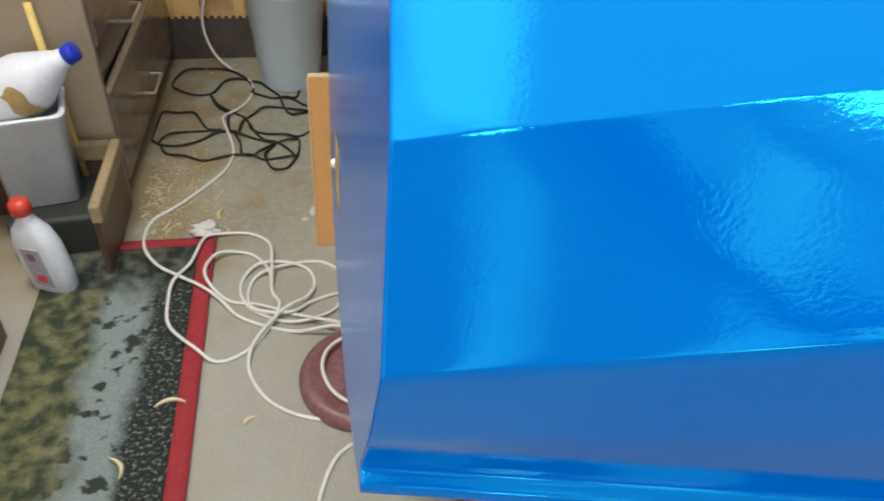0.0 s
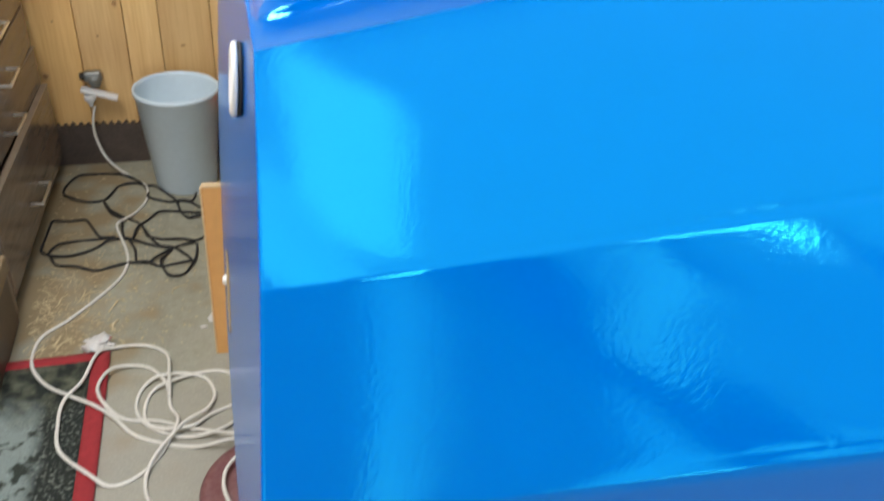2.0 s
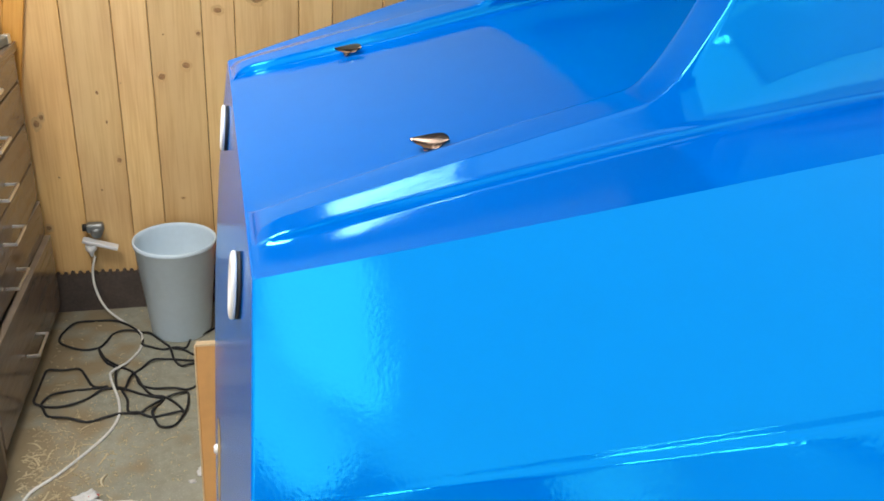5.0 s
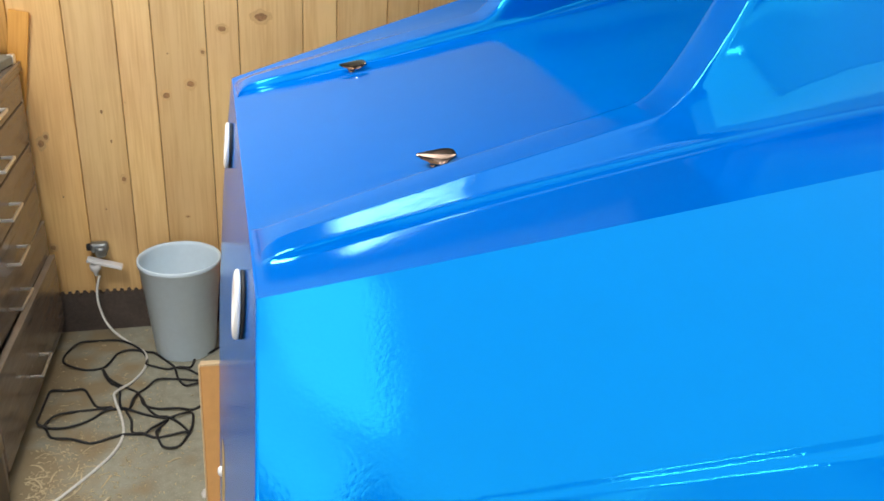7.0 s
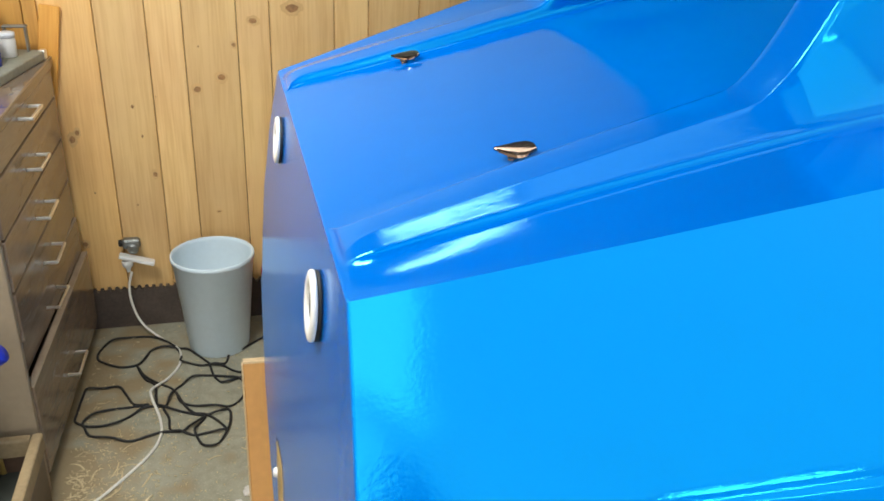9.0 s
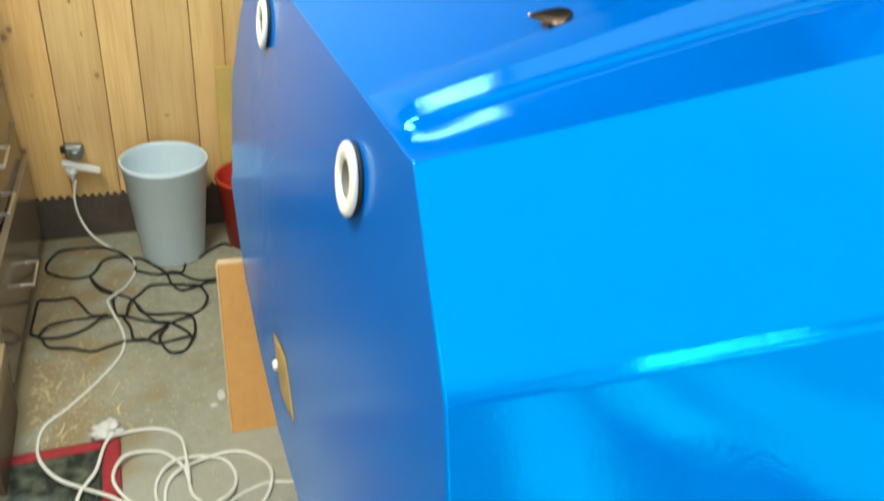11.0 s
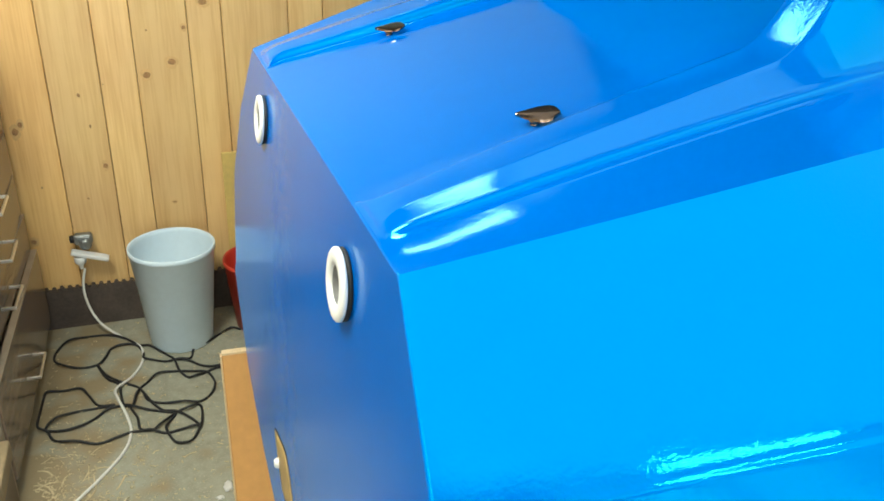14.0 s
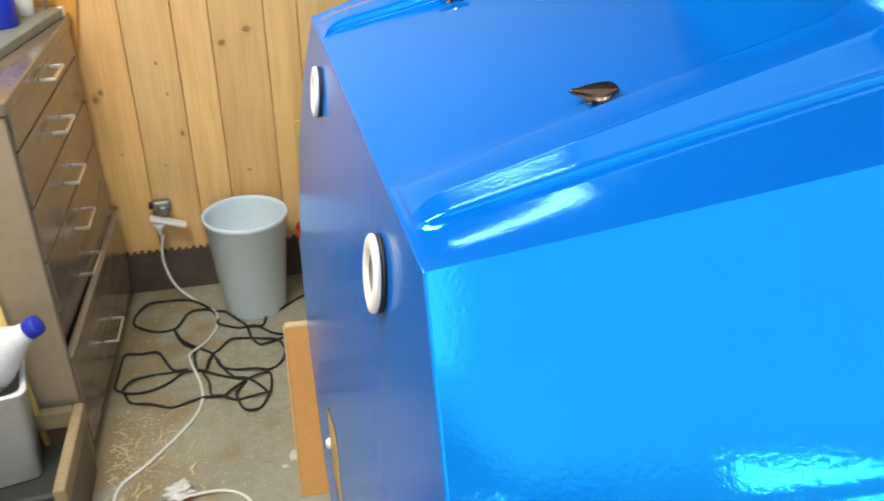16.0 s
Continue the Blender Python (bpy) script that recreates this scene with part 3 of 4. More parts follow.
STATIONS = [0.0, 0.0042, 0.005, 0.0065, 0.009, 0.012, 0.015, 0.018, 0.022, 0.026, 0.031, 0.038, 0.046, 0.055, 0.065] + [0.08 + 0.02 * i for i in range(17)] + [0.41 + 0.0125 * i for i in range(24)] + [0.72 + 0.06 * i for i in range(10)] + [1.3 + 0.12 * i for i in range(16)]


def shell(profile):
    """Lofts the profile over all stations and both sides."""
    bm = bmesh.new()
    rows = []
    for s in STATIONS:
        half = profile(s)
        pts = [(-w, h) for w, h in half[::-1]] + [(w, h) for w, h in half[1:]] if half[0][0] < 1e-6 else [(w, h) for w, h in half] + [(-w, h) for w, h in half[-2::-1]]
        rows.append([bm.verts.new((raked(s, h), -w, h)) for w, h in pts])
    for a, b in zip(rows, rows[1:]):
        for i in range(len(a) - 1):
            bm.faces.new((a[i], a[i + 1], b[i + 1], b[i]))
    bm.faces.new(rows[-1])
    return bm


boat = thing("boat", BOAT, "small glossy blue moulded boat standing stern-on over supports", "boat")
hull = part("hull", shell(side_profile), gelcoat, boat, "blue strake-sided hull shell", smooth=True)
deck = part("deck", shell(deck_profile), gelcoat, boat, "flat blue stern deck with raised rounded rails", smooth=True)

# stern board: the outline at the first station, with a softened edge
outline = [(w, h) for w, h in deck_profile(0.0)] + [(w, h) for w, h in side_profile(0.0)[1:]]
outline = outline + [(-w, h) for w, h in outline[-2:0:-1]]
bm = bmesh.new()
rings = []
for back, shrink in [(0.0003, 0.0)] + [(-0.0032 * math.sin(radians(q)), 0.0032 * (1 - math.cos(radians(q)))) for q in (10, 28, 46, 64, 80, 90)] + [(-0.0032, 0.0052)]:
    ring = []
    for w, h in outline:
        cx, cz = 0.0, 0.82
        d = math.hypot(w - cx, h - cz)
        kk = 1 - shrink / max(d, 0.05)
        ring.append(bm.verts.new((raked(0, h) + back, -(cx + (w - cx) * kk), cz + (h - cz) * kk)))
    rings.append(ring)
n = len(outline)
for a, b in zip(rings, rings[1:]):
    for i in range(n):
        f = bm.faces.new((a[i], a[(i + 1) % n], b[(i + 1) % n], b[i]))
bm.faces.new(rings[-1])
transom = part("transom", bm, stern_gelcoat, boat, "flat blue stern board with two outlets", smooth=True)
transom.data.polygons[-1].use_smooth = False

# outlets: white flange, black washer, bore cup coloured dark for its inner shade
for side, up in ((0.303, 1.057), (-0.303, 1.067)):
    m = Matrix.Translation((raked(0, up) - 0.0025, -side, up)) @ Matrix.Rotation(radians(-90 + 5.1), 4, "Y")
    flange = part("outlet_flange", lathe([(0.023, 0.0065), (0.023, 0.010), (0.026, 0.0130), (0.036, 0.0135), (0.040, 0.0125), (0.042, 0.0105), (0.042, 0.0072), (0.0405, 0.0064), (0.029, 0.0062), (0.023, 0.0065)], 48, m), white_plastic, boat, "white round plastic outlet flange", smooth=True)
    part("washer", lathe([(0.0295, 0.0), (0.039, 0.0), (0.0415, 0.0012), (0.0415, 0.005), (0.039, 0.006), (0.0295, 0.006), (0.0295, 0.0)], 48, m), black_rubber, flange, "black rubber washer", smooth=True)
    part("bore", lathe([(0.0, 0.0008), (0.018, 0.001), (0.0215, 0.0025), (0.0228, 0.006), (0.0227, 0.009), (0.0215, 0.009), (0.0205, 0.0035), (0.0, 0.0018)], 32, m), bore_shade, flange, "shallow bore with its inner shade painted in dark grey", smooth=True)


LENS = Matrix.Translation((raked(0, 0.568) - 0.0025, -0.025, 0.568)) @ Matrix.Rotation(radians(-90 + 5.1), 4, "Y") @ Matrix.Rotation(radians(-8), 4, "Z") 


def pointed_oval(half_width, half_height, levels):
    bm = bmesh.new()
    rows = []
    for k, lift in levels:
        ring = []
        for i in range(40):
            v = 2 * abs(i / 20 - 1) - 1
            ring.append(bm.verts.new((half_width * k * (1 - abs(v) ** 1.25) * (1 if i < 20 else -1), half_height * k * v, lift)))
        rows.append(ring)
    for p, q in zip(rows, rows[1:]):
        for i in range(40):
            bm.faces.new((p[i], p[(i + 1) % 40], q[(i + 1) % 40], q[i]))
    bm.faces.new(rows[-1])
    bmesh.ops.transform(bm, matrix=LENS, verts=bm.verts)
    return bm


plate = part("drain_plate", pointed_oval(0.040, 0.104, ((1.0, 0.0), (0.97, 0.0028), (0.7, 0.0032))), patch_yellow, boat, "pointed oval yellowish patch", smooth=True)
part("dark_gap", pointed_oval(0.046, 0.112, ((1.0, 0.0), (0.99, 0.0012))), black_rubber, plate, "dark gap round the patch")
bm = lathe([(0, 0.009), (0.006, 0.0085), (0.009, 0.005), (0.0095, 0.0)], 20, Matrix.Translation((raked(0, 0.55) - 0.0035, 0.028, 0.55)) @ Matrix.Rotation(radians(-90), 4, "Y"))
part("drain_plug", bm, white_plastic, plate, "white plastic plug", smooth=True)


def cleat(side):
    """A low cleat: a teardrop cap with a flat top and a bright bevel, pointed aft, on a short stem."""
    bm = bmesh.new()
    rows = []
    for i in range(25):
        t = i / 24
        x = -0.027 + 0.052 * t
        half = 0.0175 * (t ** 0.8 * (1 - t ** 5)) / 0.65 + 0.0005
        top = 0.0145 + 0.004 * (1 - t) ** 1.5
        low = top - 0.0035 - 0.0018 * math.sin(math.pi * t) ** 0.7
        ring = [(0.0, top + 0.0006), (0.5 * half, top + 0.0005), (0.88 * half, top), (half, top - 0.0022), (0.5 * half, low), (0.0, low - 0.0008), (-0.5 * half, low), (-half, top - 0.0022), (-0.88 * half, top), (-0.5 * half, top + 0.0005)]
        rows.append([bm.verts.new((x, y, z)) for y, z in ring])
    for a, b in zip(rows, rows[1:]):
        for k in range(10):
            bm.faces.new((a[k], a[(k + 1) % 10], b[(k + 1) % 10], b[k]))
    bm.faces.new(rows[0])
    bm.faces.new(rows[-1])
    lean = math.atan(0.27)
    s = 0.228 if side > 0 else 0.212
    m = Matrix.Translation((s, -side, deck_height(s) - 0.004)) @ Matrix.Rotation(-lean, 4, "Y") @ Matrix.Rotation(radians(-34 if side > 0 else -28), 4, "Z")
    roll = Matrix.Translation((0, 0, 0.015)) @ Matrix.Rotation(radians(9), 4, "X") @ Matrix.Translation((0, 0, -0.015))
    bmesh.ops.transform(bm, matrix=m @ roll, verts=bm.verts)
    cap = part("cleat", bm, steel, boat, "polished steel teardrop deck cleat")
    part("stem", lathe([(0.0, 0.0), (0.009, 0.0), (0.0095, 0.0012), (0.006, 0.003), (0.0055, 0.006), (0.0065, 0.0085), (0.0, 0.0085)], 24, m @ Matrix.Translation((-0.006, 0, 0))), steel, cap, "dull steel stem", smooth=True)


cleat(0.272)
cleat(-0.280)

# ---- supports under the boat ----
support = thing("support_board", pose(1.300, -1.136, 0, 0, 0, -2), "upright orange-brown plywood support board under the boat", "support board")
bm = box((0.42, 0.022, 0.452), (0.21, 0.011, 0.226), 0.002, 1, None)
bmesh.ops.transform(bm, matrix=Matrix.Rotation(radians(-10), 4, "X"), verts=bm.verts)
part("panel", bm, orange_ply, support)
bm = box((0.42, 0.0235, 0.006), (0.21, 0.011, 0.4535), 0.001, 1)
bmesh.ops.transform(bm, matrix=Matrix.Rotation(radians(-10), 4, "X"), verts=bm.verts)
part("raw_edge", bm, raw_ply_edge, support, "pale raw plywood edge")
bm = box((0.004, 0.0235, 0.446), (-0.002, 0.011, 0.226), 0.001, 1)
bmesh.ops.transform(bm, matrix=Matrix.Rotation(radians(-10), 4, "X"), verts=bm.verts)
part("raw_edge", bm, raw_ply_edge, support, "pale raw plywood edge")
trestle = thing("trestle", pose(1.52, -1.98, 0), "low red-brown timber trestle under the hull", "trestle")
part("beam", box((1.0, 0.07, 0.09), (0.45, 0, 0.42), 0.005, 1), red_beam, trestle)
for lx in (0.05, 0.85):
    for ly in (-0.02, 0.02):
        part("leg", box((0.05, 0.04, 0.39), (lx, ly * 2.2, 0.19), 0.004, 1), red_beam, trestle)

# ---- chest of drawers ----
chest = thing("drawer_chest", pose(0.797, -0.89, 0), "brown veneered six-drawer chest with steel handles, two drawers ajar", "chest of drawers")
part("side_panel", box((0.42, 0.02, 0.93), (-0.215, 0.01, 0.465), 0.002, 1), side_panel, chest, "beige end panel")
part("side_panel", box((0.42, 0.02, 0.93), (-0.215, 0.84, 0.465), 0.002, 1), side_panel, chest)
part("back_panel", box((0.01, 0.82, 0.93), (-0.42, 0.425, 0.465)), side_panel, chest)
part("top", box((0.43, 0.862, 0.03), (-0.211, 0.425, 0.9475), 0.004, 2), veneer, chest, "brown top board with a worn edge")
part("plinth", box((0.02, 0.82, 0.05), (-0.03, 0.425, 0.025)), veneer, chest)
EDGES = [0.932, 0.845, 0.712, 0.578, 0.442, 0.318, 0.05]
HANDLE_Z = [0.912, 0.778, 0.642, 0.512, 0.375, 0.15]
for i in range(6):
    hi, lo = EDGES[i] - 0.003, EDGES[i + 1] + 0.003
    m = Matrix.Identity(4)
    if i == 4:
        m = Matrix.Translation((0.006, 0, 0)) @ Matrix.Translation((0, 0.82, 0)) @ Matrix.Rotation(radians(-2.4), 4, "Z") @ Matrix.Translation((0, -0.82, 0))
    if i == 5:
        m = Matrix.Translation((0.022, 0, 0)) @ Matrix.Translation((0, 0.82, 0)) @ Matrix.Rotation(radians(-1.6), 4, "Z") @ Matrix.Translation((0, -0.82, 0))
    bm = box((0.018, 0.804, hi - lo), (-0.009, 0.425, (hi + lo) / 2), 0.002, 1)
    bmesh.ops.transform(bm, matrix=m, verts=bm.verts)
    drawer = part("drawer_front", bm, veneer, chest)
    if i >= 4:
        q = box((0.36, 0.74, 0.012), (-0.2, 0.425, lo + 0.02))
        for y in (0.06, 0.79):
            q = join(q, box((0.36, 0.012, hi - lo - 0.04), (-0.2, y, (hi + lo) / 2)))
        bmesh.ops.transform(q, matrix=m, verts=q.verts)
        part("drawer_box", q, side_panel, drawer)
    zc, reach, r = HANDLE_Z[i], 0.034, 0.004
    ya, yb = 0.332, 0.458
    bm = box((0.007, yb - ya + 0.006, 0.009), (reach, (ya + yb) / 2, zc), 0.002, 2)
    for y in (ya, yb):
        bm = join(bm, box((reach, 0.006, 0.009), (reach / 2, y, zc), 0.0015, 2))
    bmesh.ops.transform(bm, matrix=m, verts=bm.verts)
    part("handle", bm, chrome, drawer, "bright steel bow handle")
    if i >= 4:
        bm = box((0.0185, 0.803, 0.004), (-0.009, 0.425, hi + 0.002), 0.001, 1)
        bmesh.ops.transform(bm, matrix=m, verts=bm.verts)
        part("top_edge", bm, pale_edge, drawer, "pale worn upper edge")

# on the chest: a loose board, askew, and what stands on it
top_board = thing("loose_board", pose(0.795, -0.075, 0.963, 0, 0, -8.7), "grey-green laminated board lying askew on the chest", "board")
part("panel", box((0.40, 0.74, 0.026), (-0.2, -0.37, 0.013), 0.004, 2), laminate, top_board)
part("metal_corner", box((0.020, 0.024, 0.030), (-0.008, -0.011, 0.0145), 0.004, 2), chrome, top_board, "bright metal corner cap")
ON = 0.989
tin = thing("blue_tin", pose(0.672, -0.30, ON), "blue paint tin with a red rim on the chest", "tin")
part("can", lathe([(0, 0), (0.048, 0), (0.05, 0.002), (0.053, 0.096), (0.050, 0.099), (0.047, 0.09), (0.0, 0.088)], 36), blue_plastic, tin, smooth=True)
part("rim", lathe([(0.049, 0.094), (0.0545, 0.094), (0.055, 0.100), (0.051, 0.104), (0.048, 0.100), (0.049, 0.094)], 36), red_plastic, tin, "red rolled rim", smooth=True)
jar = thing("white_jar", pose(0.714, -0.172, ON), "small off-white plastic jar on the chest", "jar")
part("jar_body", lathe([(0, 0), (0.021, 0), (0.023, 0.003), (0.024, 0.05), (0.020, 0.056), (0, 0.056)], 30), jar_white, jar, smooth=True)
part("lid", lathe([(0.021, 0.054), (0.0245, 0.055), (0.0245, 0.068), (0.021, 0.070), (0, 0.070)], 30), grimy_white, jar, smooth=True)
bracket = thing("metal_bracket", pose(0.725, -0.098, ON), "dull grey metal bracket standing behind the jar", "bracket")
part("plate", box((0.066, 0.03, 0.006), (0, 0, 0.073), 0.002, 1), metal_box_mat, bracket)
part("leg", box((0.006, 0.026, 0.070), (0.028, 0, 0.035), 0.002, 1), metal_box_mat, bracket)
part("leg", box((0.006, 0.026, 0.070), (-0.028, 0, 0.035), 0.002, 1), metal_box_mat, bracket)
can = thing("labelled_can", pose(0.640, -0.115, ON), "orange-brown can with a white printed label", "can")
part("can_body", lathe([(0, 0), (0.045, 0), (0.047, 0.003), (0.047, 0.15), (0.044, 0.153), (0, 0.153)], 36), tin_orange, can, smooth=True)
lab = part("label", lathe([(0.0476, 0.085), (0.048, 0.086), (0.048, 0.134), (0.0476, 0.135)], 36), jar_white, can, "white paper label", smooth=True)
for k in range(5):
    part("printed_bar", box((0.0012, 0.012, 0.006), (0.0482 * math.cos(-0.9 + 0.28 * k), 0.0482 * math.sin(-0.9 + 0.28 * k), 0.106), 0, 1, Matrix.Rotation(-0.9 + 0.28 * k, 4, "Z")), label_print, lab)

# narrow orange board leaning in the gap between the chest and the wall
leaning = part("leaning_board", box((0.058, 0.012, 1.12), (0, 0, 0.56), 0.002, 1), orange_board_mat, None)
leaning.matrix_world = pose(0.628, -0.018, 0.005, 0, 9.5, 0)
tagged(leaning, "narrow varnished orange board leaning behind the chest", "board")

# ---- waste bin ----
waste_bin = thing("waste_bin", pose(1.226, -0.205, 0.0, 0, 0, 20), "tall pale grey plastic waste bin by the wall", "waste bin")
part("bin_body", lathe([(0, 0.004), (0.094, 0.004), (0.098, 0.0), (0.1, 0.004), (0.131, 0.333), (0.133, 0.335), (0.1335, 0.345), (0.131, 0.347), (0.128, 0.345), (0.127, 0.333), (0.097, 0.01), (0, 0.008)], 56), grey_plastic, waste_bin, smooth=True)
part("rim_band", lathe([(0.1315, 0.330), (0.1345, 0.331), (0.1355, 0.339), (0.135, 0.347), (0.132, 0.349), (0.1295, 0.347)], 56), grey_plastic, waste_bin, smooth=True)

# ---- socket, adapter and white lead ----
socket = thing("wall_socket", pose(0.952, -0.012, 0.318), "dull metal wall socket box on the pine boards", "socket")
part("back_box", box((0.058, 0.034, 0.036), (0.004, -0.014, 0.004), 0.010, 3), metal_box_mat, socket)
part("cable_boss", lathe([(0.0, -0.030), (0.014, -0.030), (0.019, -0.022), (0.022, -0.004), (0.022, 0.006), (0.0, 0.006)], 24, Matrix.Translation((0.008, -0.018, 0.0))), metal_box_mat, socket, "rounded metal cable boss", smooth=True)
part("dark_gland", lathe([(0.0, 0.0), (0.011, 0.0), (0.013, 0.004), (0.012, 0.014), (0.0, 0.016)], 20, Matrix.Translation((-0.022, -0.016, 0.006)) @ Matrix.Rotation(radians(-90), 4, "Y")), black_rubber, socket, "dark cable gland", smooth=True)
adapter = thing("socket_adapter", pose(0.97, -0.045, 0.268, 0, 18, 0), "white multi-way socket strip hanging below the box", "adapter")
part("strip", box((0.118, 0.034, 0.014), (0, 0, 0), 0.004, 2), white_plastic, adapter)
part("plug", lathe([(0.016, 0), (0.019, 0.004), (0.018, 0.02), (0.008, 0.032), (0.0055, 0.045)], 24, Matrix.Translation((-0.03, -0.002, -0.009)) @ Matrix.Rotation(radians(162), 4, "Y")), white_plastic, adapter, smooth=True)


def cable(name, points, radius, mat, label, per=7, steps=9):
    ob = part(name, tube(smooth_line(points, per), radius, steps), mat, None, smooth=True)
    return tagged(ob, label, "cable")


R = 0.0042
lead = [(0.948, -0.047, 0.222), (0.935, -0.055, 0.17), (0.94, -0.075, 0.11), (0.97, -0.11, 0.05), (1.03, -0.145, R), (1.088, -0.225, R), (1.097, -0.315, R), (1.065, -0.4, R), (1.02, -0.475, 0.018), (1.022, -0.525, 0.02), (1.049, -0.615, R), (1.056, -0.7, R), (1.026, -0.79, R), (0.93, -0.925, R), (0.868, -0.99, R), (0.853, -1.055, R), (0.866, -1.136, 0.019), (0.906, -1.203, 0.020), (0.967, -1.253, 0.021), (1.02, -1.293, 0.021), (1.063, -1.329, 0.010), (1.12, -1.397, R), (1.236, -1.45, R), (1.332, -1.467, 0.03), (1.42, -1.51, 0.045)]
cable("white_lead", lead, R, white_cable_mat, "white power lead running from the socket over the rug")
coil_a = [(1.46, -1.55, 0.04), (1.401, -1.508, 0.045), (1.345, -1.468, 0.04), (1.242, -1.395, R), (1.159, -1.354, R), (1.087, -1.334, R), (1.04, -1.288, 0.019), (1.022, -1.228, 0.021), (1.048, -1.165, 0.017), (1.106, -1.151, R), (1.144, -1.175, R), (1.179, -1.242, 0.012), (1.187, -1.311, R), (1.206, -1.378, 0.02), (1.17, -1.455, R), (1.127, -1.509, R), (1.07, -1.529, R), (1.024, -1.50, 0.021), (0.959, -1.423, 0.020), (0.946, -1.337, 0.020), (0.952, -1.268, 0.026), (0.985, -1.201, 0.021), (1.01, -1.106, 0.021), (1.049, -1.076, 0.010), (1.122, -1.075, R), (1.174, -1.118, R), (1.184, -1.204, 0.02), (1.185, -1.285, 0.012)]
cable("white_cable_coil", coil_a, R, white_cable_mat, "loose white cable loops lying on the floor")
coil_b = [(1.47, -1.36, R), (1.404, -1.339, R), (1.352, -1.328, R), (1.285, -1.351, R), (1.23, -1.392, 0.012), (1.157, -1.381, 0.012), (1.13, -1.334, R), (1.139, -1.263, R), (1.18, -1.233, 0.013), (1.261, -1.204, R), (1.314, -1.211, R), (1.362, -1.262, R), (1.367, -1.322, 0.012), (1.338, -1.381, R), (1.28, -1.42, 0.012), (1.216, -1.415, R), (1.146, -1.373, R), (1.112, -1.313, R), (1.117, -1.248, R), (1.155, -1.208, 0.012), (1.221, -1.207, 0.01), (1.272, -1.232, R), (1.289, -1.286, R), (1.273, -1.339, 0.012), (1.232, -1.375, 0.02), (1.204, -1.404, 0.02), (1.151, -1.483, 0.012), (1.142, -1.563, R), (1.19, -1.656, R), (1.283, -1.711, R), (1.40, -1.715, R)]
cable("white_cable_coil", coil_b, R, white_cable_mat, "loose white cable loops lying on the floor")
coil_c = [(1.45, -1.66, 0.05), (1.412, -1.579, 0.046), (1.374, -1.522, 0.045), (1.336, -1.53, 0.043), (1.307, -1.57, 0.043), (1.305, -1.629, 0.043), (1.335, -1.687, 0.04), (1.42, -1.74, 0.02), (1.373, -1.771, R), (1.326, -1.808, R), (1.297, -1.871, R), (1.29, -1.93, R), (1.34, -2.0, R), (1.46, -2.02, R), (1.56, -1.96, R)]
cable("white_cable_coil", coil_c, R, white_cable_mat, "white cable loop crossing an iron weight")

# ---- black lead in a tangle ----
B = 0.0038


def black_lead(points):
    """A stiff rubber lead lying on the floor, lifting a little where it crosses itself."""
    line = [(x, y, B + 0.009 * (0.5 + 0.5 * math.sin(2.3 * i)) ** 3) for i, (x, y) in enumerate(points)]
    return cable("black_lead", line, B, black_rubber, "black rubber lead tangled on the floor", 6)


black_lead([(1.416, -0.215), (1.386, -0.201), (1.343, -0.225), (1.299, -0.271), (1.259, -0.289), (1.242, -0.344), (1.208, -0.351), (1.167, -0.345), (1.126, -0.322), (1.1, -0.314), (1.099, -0.272), (1.079, -0.219), (1.037, -0.207), (1.0, -0.218), (0.984, -0.272), (0.961, -0.305), (0.909, -0.306), (0.853, -0.281), (0.831, -0.235), (0.836, -0.187), (0.87, -0.137), (0.928, -0.119), (0.995, -0.131), (1.042, -0.166), (1.088, -0.218), (1.121, -0.242), (1.153, -0.28), (1.175, -0.311), (1.191, -0.352), (1.204, -0.409), (1.226, -0.454), (1.249, -0.461), (1.284, -0.44), (1.318, -0.431), (1.36, -0.436)])
black_lead([(0.961, -0.305), (0.977, -0.365), (0.997, -0.401), (1.025, -0.439), (1.032, -0.506), (1.039, -0.543), (1.058, -0.565), (1.117, -0.597), (1.176, -0.625), (1.214, -0.623), (1.249, -0.609), (1.253, -0.662), (1.245, -0.712), (1.222, -0.761), (1.201, -0.781), (1.175, -0.768), (1.161, -0.737), (1.151, -0.702), (1.162, -0.667), (1.179, -0.633), (1.136, -0.679), (1.114, -0.691), (1.063, -0.688), (1.021, -0.7), (0.972, -0.71), (0.916, -0.689), (0.86, -0.664), (0.836, -0.613), (0.812, -0.597), (0.81, -0.53), (0.815, -0.446)])
black_lead([(0.815, -0.446), (0.825, -0.422), (0.868, -0.422), (0.917, -0.429), (0.941, -0.472), (0.969, -0.529), (1.013, -0.549), (0.962, -0.542), (0.903, -0.543), (0.855, -0.568), (0.832, -0.605), (0.879, -0.624), (0.928, -0.618), (0.963, -0.588), (0.999, -0.558), (1.036, -0.553), (1.062, -0.557), (1.074, -0.512), (1.086, -0.472), (1.106, -0.449), (1.139, -0.416), (1.188, -0.409), (1.236, -0.426), (1.283, -0.445), (1.3, -0.484), (1.301, -0.529), (1.284, -0.567), (1.251, -0.593), (1.208, -0.59), (1.148, -0.57), (1.107, -0.543), (1.093, -0.503), (1.075, -0.461), (1.029, -0.425), (0.989, -0.376), (0.966, -0.318)])
black_lead([(1.097, -0.504), (1.118, -0.567), (1.147, -0.606), (1.183, -0.627), (1.218, -0.665), (1.243, -0.711), (1.23, -0.715), (1.186, -0.713), (1.149, -0.717), (1.113, -0.7), (1.082, -0.678), (1.075, -0.622), (1.058, -0.576)])
black_lead([(1.36, -0.41), (1.31, -0.423), (1.271, -0.398), (1.232, -0.361), (1.2, -0.345)])

